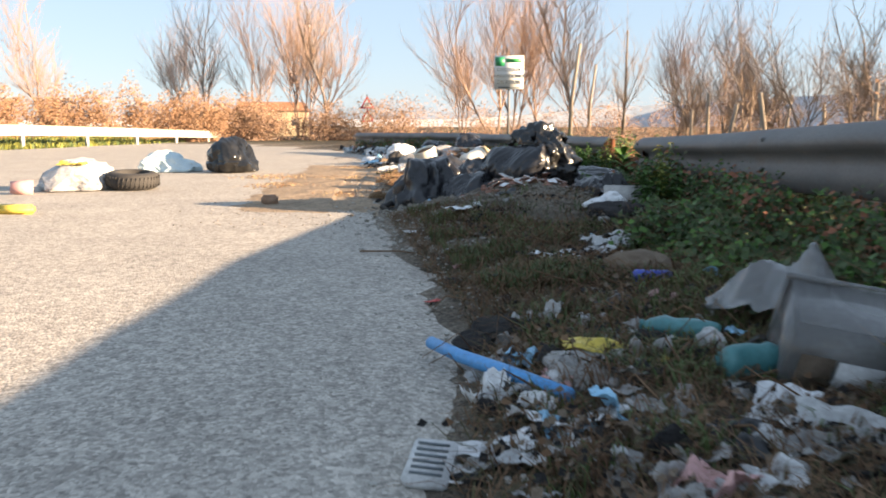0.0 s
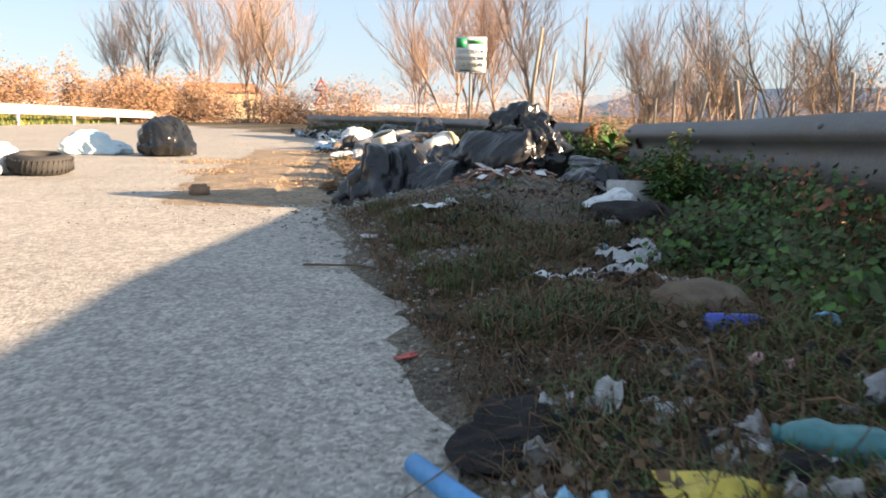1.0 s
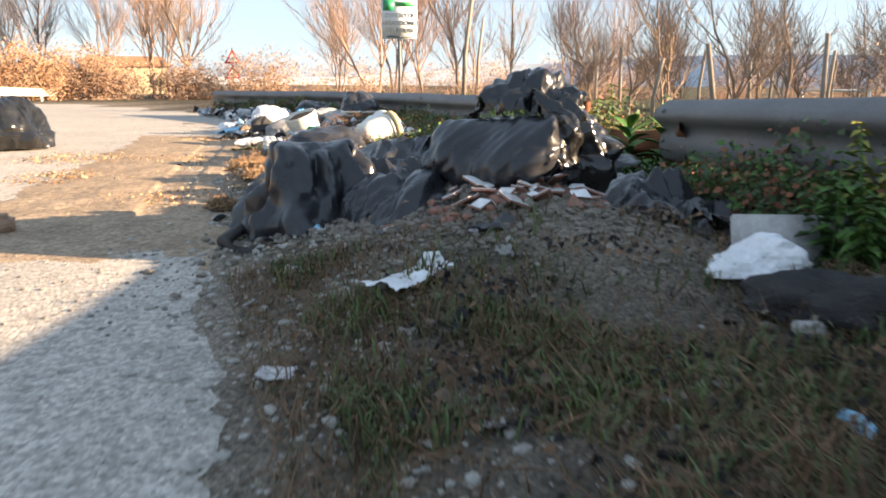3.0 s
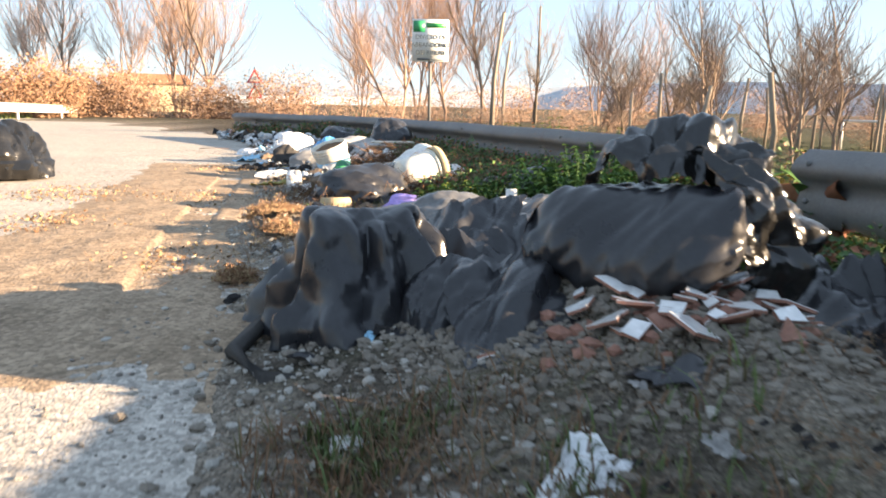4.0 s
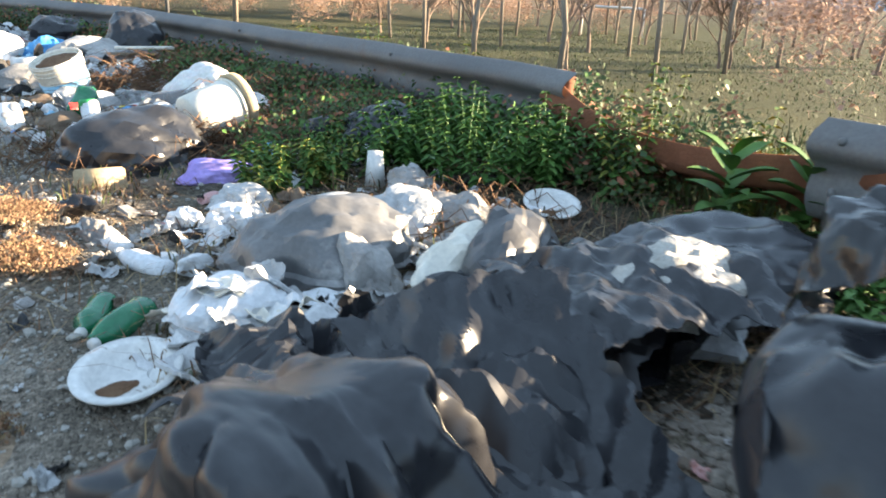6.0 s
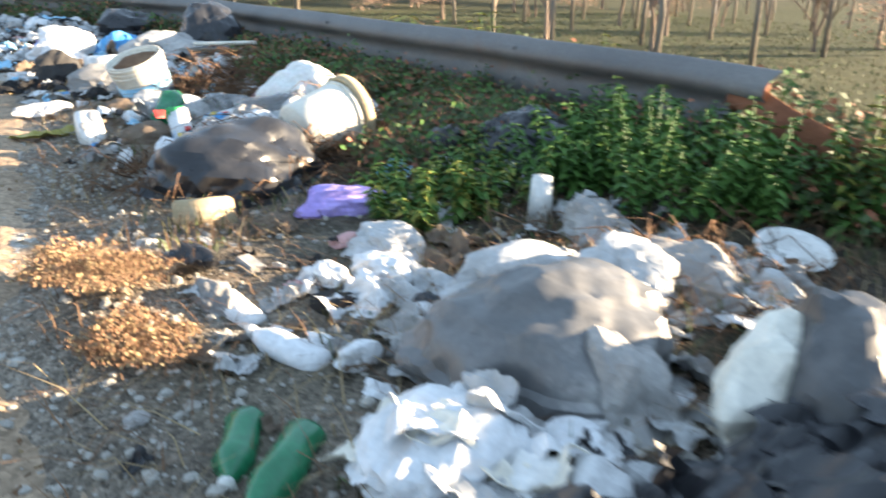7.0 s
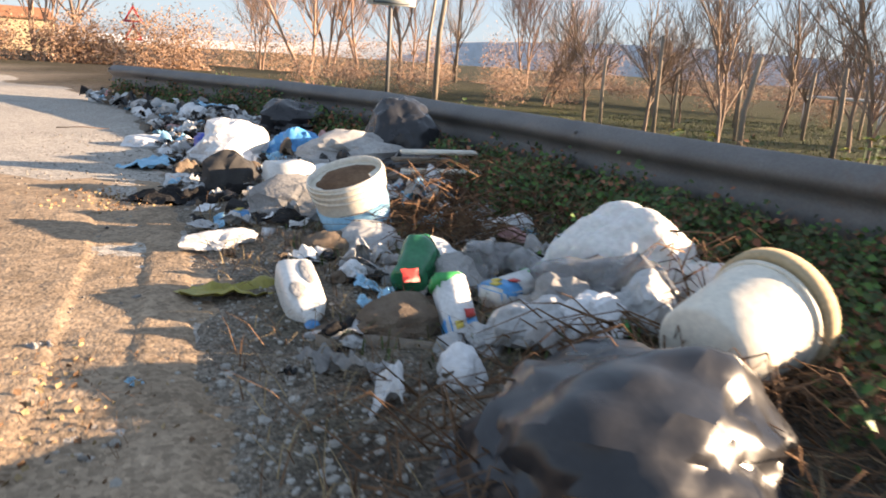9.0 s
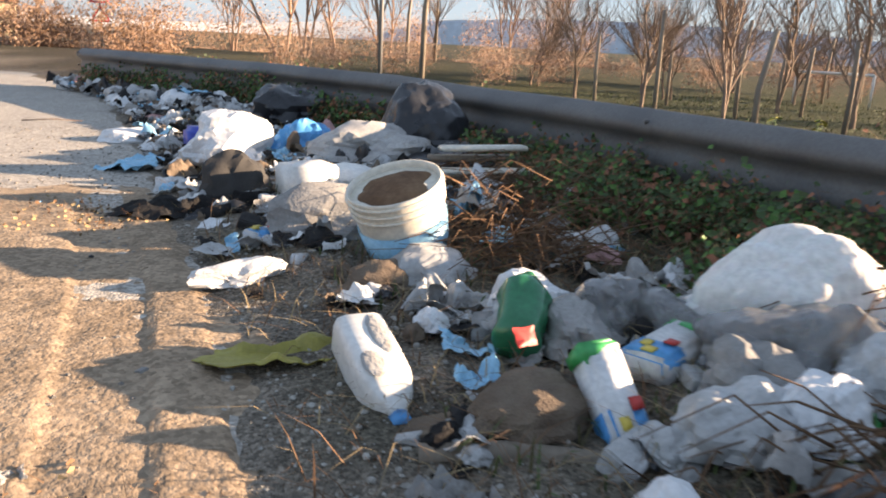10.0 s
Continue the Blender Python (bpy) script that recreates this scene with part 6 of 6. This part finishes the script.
for name_, geo, m, at, lab, cat in (
        ("plastic_bag", lump_bm(0.3, 0.24, 0.3, 111, 0.3, 4, 0.25, 0.14, 0.3), M_WHITE_FILM, (-0.8, 14.6), "full white plastic carrier bag", "plastic bag"),
        ("blue_bag", lump_bm(0.2, 0.18, 0.26, 112, 0.35, 4, 0.25, 0.14), M_BLUE, (-0.28, 14.75), "bright blue plastic bag", "plastic bag"),
        ("blue_sheet", sheet_bm(0.7, 0.3, 113, 0.07), M_CYANFILM, (-1.15, 14.9), "pale blue plastic sheet on the roadside", "plastic sheet"),
        ("foam_box", dented(box_bm(0.26, 0.2, 0.2, 0.012, 3), 0.015, 6, 4), M_WHITE, (-0.42, 13.5, 0.16), "white foam box tipped over", "box"),
        ("white_bowl", lump_bm(0.2, 0.19, 0.13, 114, 0.04, 4, 0.1, 0.02), M_WHITE, (-0.15, 13.8), "white upturned plastic bowl", "bowl"),
        ("boot", lump_bm(0.18, 0.14, 0.26, 115, 0.25, 4, 0.3, 0.08), M_RUBBER, (-0.76, 13.75), "black rubber boot on the litter", "boot"),
        ("dark_mat", sheet_bm(0.7, 0.35, 116, 0.06), M_DARKCLOTH, (-1.0, 13.6), "dark sodden mat at the road edge", "mat"),
        ("blue_bag", lump_bm(0.34, 0.26, 0.42, 117, 0.4, 4, 0.25, 0.14), M_CYANFILM, (-0.45, 19.8), "sky-blue plastic bag peaked over the heap", "plastic bag"),
        ("plastic_bag", lump_bm(0.4, 0.24, 0.26, 118, 0.3, 4, 0.25, 0.14), M_DIRTY_FILM, (-0.95, 21.2), "pale grey plastic bag by the rail", "plastic bag"),
        ("bin_bag", lump_bm(0.42, 0.34, 0.34, 119, 0.3, 4, 0.25, 0.1), M_BLACK, (-0.1, 17.0), "black bin bag sunk among weeds", "bin bag"),
        ("plastic_bag", lump_bm(0.2, 0.16, 0.12, 120, 0.4, 4, 0.25, 0.14), M_WHITE_FILM, (-1.45, 16.2), "white and yellow plastic bag at the road edge", "plastic bag"),
        ("grey_blanket", lump_bm(0.4, 0.3, 0.22, 121, 0.3, 4, 0.25, 0.14), M_GREYPAPER, (0.1, 14.4), "grey sodden blanket in the heap", "blanket"),
        ("grey_blanket", lump_bm(0.3, 0.26, 0.2, 122, 0.3, 4, 0.25, 0.14), M_GREYPAPER, (-0.3, 12.95), "grey sodden blanket in the heap", "blanket"),
        ("sack", lump_bm(0.17, 0.12, 0.14, 123, 0.2, 4, 0.25, 0.1), M_DIRTY_FILM, (-0.16, 12.2), "pale sack slumped before the tub", "sack"),
        ("sack", lump_bm(0.14, 0.1, 0.1, 124, 0.2, 4, 0.25, 0.1), M_BROWNCLOTH, (-0.35, 12.15), "brown sack slumped before the tub", "sack")):
    thing(name_, geo, m, at, lab, cat, rz=20)

# ---- strewn small litter ----
SCRAPS = []
for k in range(14):
    if k % 7 == 3:
        geo = dented(box_bm(0.15, 0.10, 0.06, 0.006, 2), 0.03, 8, k)
    elif k % 7 == 5:
        geo = lump_bm(0.08, 0.055, 0.06, 200 + k, 0.6, 4, 0.2, 0.35)
    else:
        geo = sheet_bm(0.19, 0.13, 200 + k, 0.035 + 0.012 * (k % 3), 14, 0.0015, 0.35, 0.05 * (k % 4), 12 + k % 5)
    me = bpy.data.meshes.new("scrap")
    geo.to_mesh(me)
    geo.free()
    me.polygons.foreach_set("use_smooth", [k % 2 == 0] * len(me.polygons))
    SCRAPS.append(me)
CLEAR_OF = [(0.03, 10.1, 0.5), (-0.14, 9.7, 0.25), (0.36, 9.6, 0.3), (-0.545, 11.42, 0.25), (0.45, 10.45, 0.35), (-0.1, 11.1, 0.2), (-0.13, 12.4, 0.35), (-0.22, 7.78, 0.25), (0.1, 8.0, 0.25), (0.99, 3.1, 0.2)]
KINDS = [("white_scrap", M_PAPER, "crumpled white paper scrap in the litter", "paper", 4), ("film_scrap", M_WHITE_FILM, "crumpled white plastic film in the litter", "plastic film", 4), ("pale_scrap", M_DIRTY_FILM, "soiled pale plastic film in the litter", "plastic film", 7), ("card_scrap", M_GREYPAPER, "sodden grey cardboard piece in the litter", "cardboard", 5), ("dark_rag", M_DARKCLOTH, "dark sodden rag in the litter", "rag", 6), ("black_scrap", M_BLACK, "torn black plastic in the litter", "plastic film", 4), ("blue_scrap", M_CYANFILM, "light blue plastic scrap in the litter", "plastic film", 2), ("brown_scrap", M_BROWNCLOTH, "brown cloth scrap in the litter", "rag", 3), ("pink_scrap", M_PINK, "faded pink plastic scrap in the litter", "plastic film", 1)]
BAG = [k for k in KINDS for _ in range(k[4])]
SHARED = {}


def strew(count, y0, y1, lo, hi, s0, s1, seed, bag=BAG):
    r = random.Random(seed)
    for _ in range(count):
        y = r.uniform(y0, y1)
        x = r.uniform(along(EDGE, y) + lo, along(RAIL, y) - hi)
        if any((x - cx) ** 2 + (y - cy) ** 2 < q * q for cx, cy, q in CLEAR_OF):
            continue
        nm, m, lab, cat, _w = r.choice(bag)
        src = r.choice(SCRAPS)
        key = (src.name, m.name)
        if key not in SHARED:
            SHARED[key] = src.copy()
            SHARED[key].materials.append(m)
        ob = new(nm, SHARED[key])
        s = r.uniform(s0, s1)
        rest(ob, x, y, None, r.uniform(0, 360), r.uniform(-20, 20), r.uniform(-20, 20), -0.004)
        ob.scale = (s, s * r.uniform(0.7, 1.3), s * r.uniform(0.7, 1.4))
        tagged(ob, lab, cat, "strewn litter")


strew(850, 12.6, 18.5, 0.15, 0.45, 0.35, 1.25, 1)
strew(130, 18.0, 22.0, 0.2, 0.4, 0.9, 2.4, 2)
strew(190, 10.6, 12.8, 0.4, 0.8, 0.3, 0.9, 3)
strew(110, 10.6, 11.9, 0.7, 0.75, 0.4, 1.1, 15, [KINDS[2], KINDS[3], KINDS[2], KINDS[1], KINDS[3]])
strew(150, 7.6, 10.0, 0.5, 0.7, 0.25, 0.9, 4)
strew(70, 7.6, 8.9, 0.55, 0.9, 0.4, 1.0, 14, [KINDS[1], KINDS[2], KINDS[2], KINDS[0], KINDS[3]])
DARKER = [k for k in BAG if k[0] not in ("white_scrap", "film_scrap")] + [KINDS[0], KINDS[1]] + [KINDS[4]] * 12 + [KINDS[3]] * 8
strew(230, 1.2, 2.8, 0.15, 0.6, 0.2, 0.75, 5, DARKER)
strew(45, 2.6, 5.9, 0.2, 0.5, 0.15, 0.6, 6, DARKER)
strew(50, 6.6, 9.6, 0.1, 1.4, 0.15, 0.45, 7)
strew(30, 9.5, 14.0, -0.5, 2.2, 0.12, 0.35, 8)

# ---- mud tracks at the road edge ----
def mud_track():
    verts, faces = [], []
    n, m = 90, 420
    for j in range(m + 1):
        y = 6.3 + 8.2 * j / m
        c = along(EDGE, y) - 0.42
        for i in range(n + 1):
            u = i / n - 0.5
            x = c + u * 1.8
            o = u * 1.8 - 0.30
            h = 0.022 * (1 - (2 * abs(u)) ** 3) + 0.007 * noise.noise((x * 4, y * 4, 1)) + 0.004 * noise.noise((x * 19, y * 19, 2)) - 0.006
            tread = abs(o + 0.11) < 0.12 or abs(o - 0.24) < 0.06
            if tread:
                h -= 0.010
                h += 0.005 * (1 if math.sin(y * 85 + 40 * abs(o + 0.11)) > 0.2 else 0) * smooth(-0.2, 0.3, noise.noise((x, y * 0.8, 3)))
            h *= smooth(6.3, 7.2, y) * smooth(14.5, 13.2, y) if y < 13.2 else smooth(14.5, 13.2, y)
            verts.append((x, y, max(h, -0.01) + fall(y) - 0.002))
    for j in range(m):
        for i in range(n):
            a = j * (n + 1) + i
            faces.append((a, a + 1, a + n + 2, a + n + 1))
    mt = material("dried_tan_mud", (0.30, 0.225, 0.155), (0.40, 0.305, 0.215), 0.95, 3.0, 60.0, 0.5, 0.010, stain=(0.21, 0.155, 0.105), stain_at=0.62)
    aggregate(mt, 60.0, 0.3, 0.3)
    tagged(raw("mud_track", verts, faces, mt, None, True), "dried tan mud with tyre tracks at the road edge", "mud", kind="structure")


mud_track()
rocks("road_grit", [(along(EDGE, y) - abs(rnd.gauss(0, 0.7)), y, rnd.choice((0.003, 0.004, 0.006, 0.01))) for y in [rnd.uniform(5.5, 17) for _ in range(1800)]], "grit and crumbs on the sunlit asphalt", M_STONE, 5)
leaf_cloud("leaf_litter", [(-1.3, 10.8, 0.0, 0.7, 0.02), (-0.9, 8.2, 0.0, 0.6, 0.02), (-1.5, 13.5, 0.0, 0.6, 0.02), (-1.9, 9.5, 0.0, 0.7, 0.02), (-2.3, 11.0, 0.0, 0.9, 0.02)], 5000, 0.022, [M_DRYSTEM, M_STRAW, M_DRYSTEM], 41, "dry brown leaf crumbs and straw on the ground", "leaf litter", 0.4)

leaf_litter_spots = [(hrnd.uniform(0.35, 1.9), hrnd.uniform(1.1, 6.0), 0.10, 0.35, 0.03) for _ in range(40)]
leaf_cloud("leaf_litter", leaf_litter_spots, 9000, 0.024, [M_DRYSTEM, M_BROWNCLOTH, M_DARKCLOTH, M_DARKCLOTH, M_DRYSTEM], 42, "dead leaves, straw and crumbs on the verge", "leaf litter", 0.45)
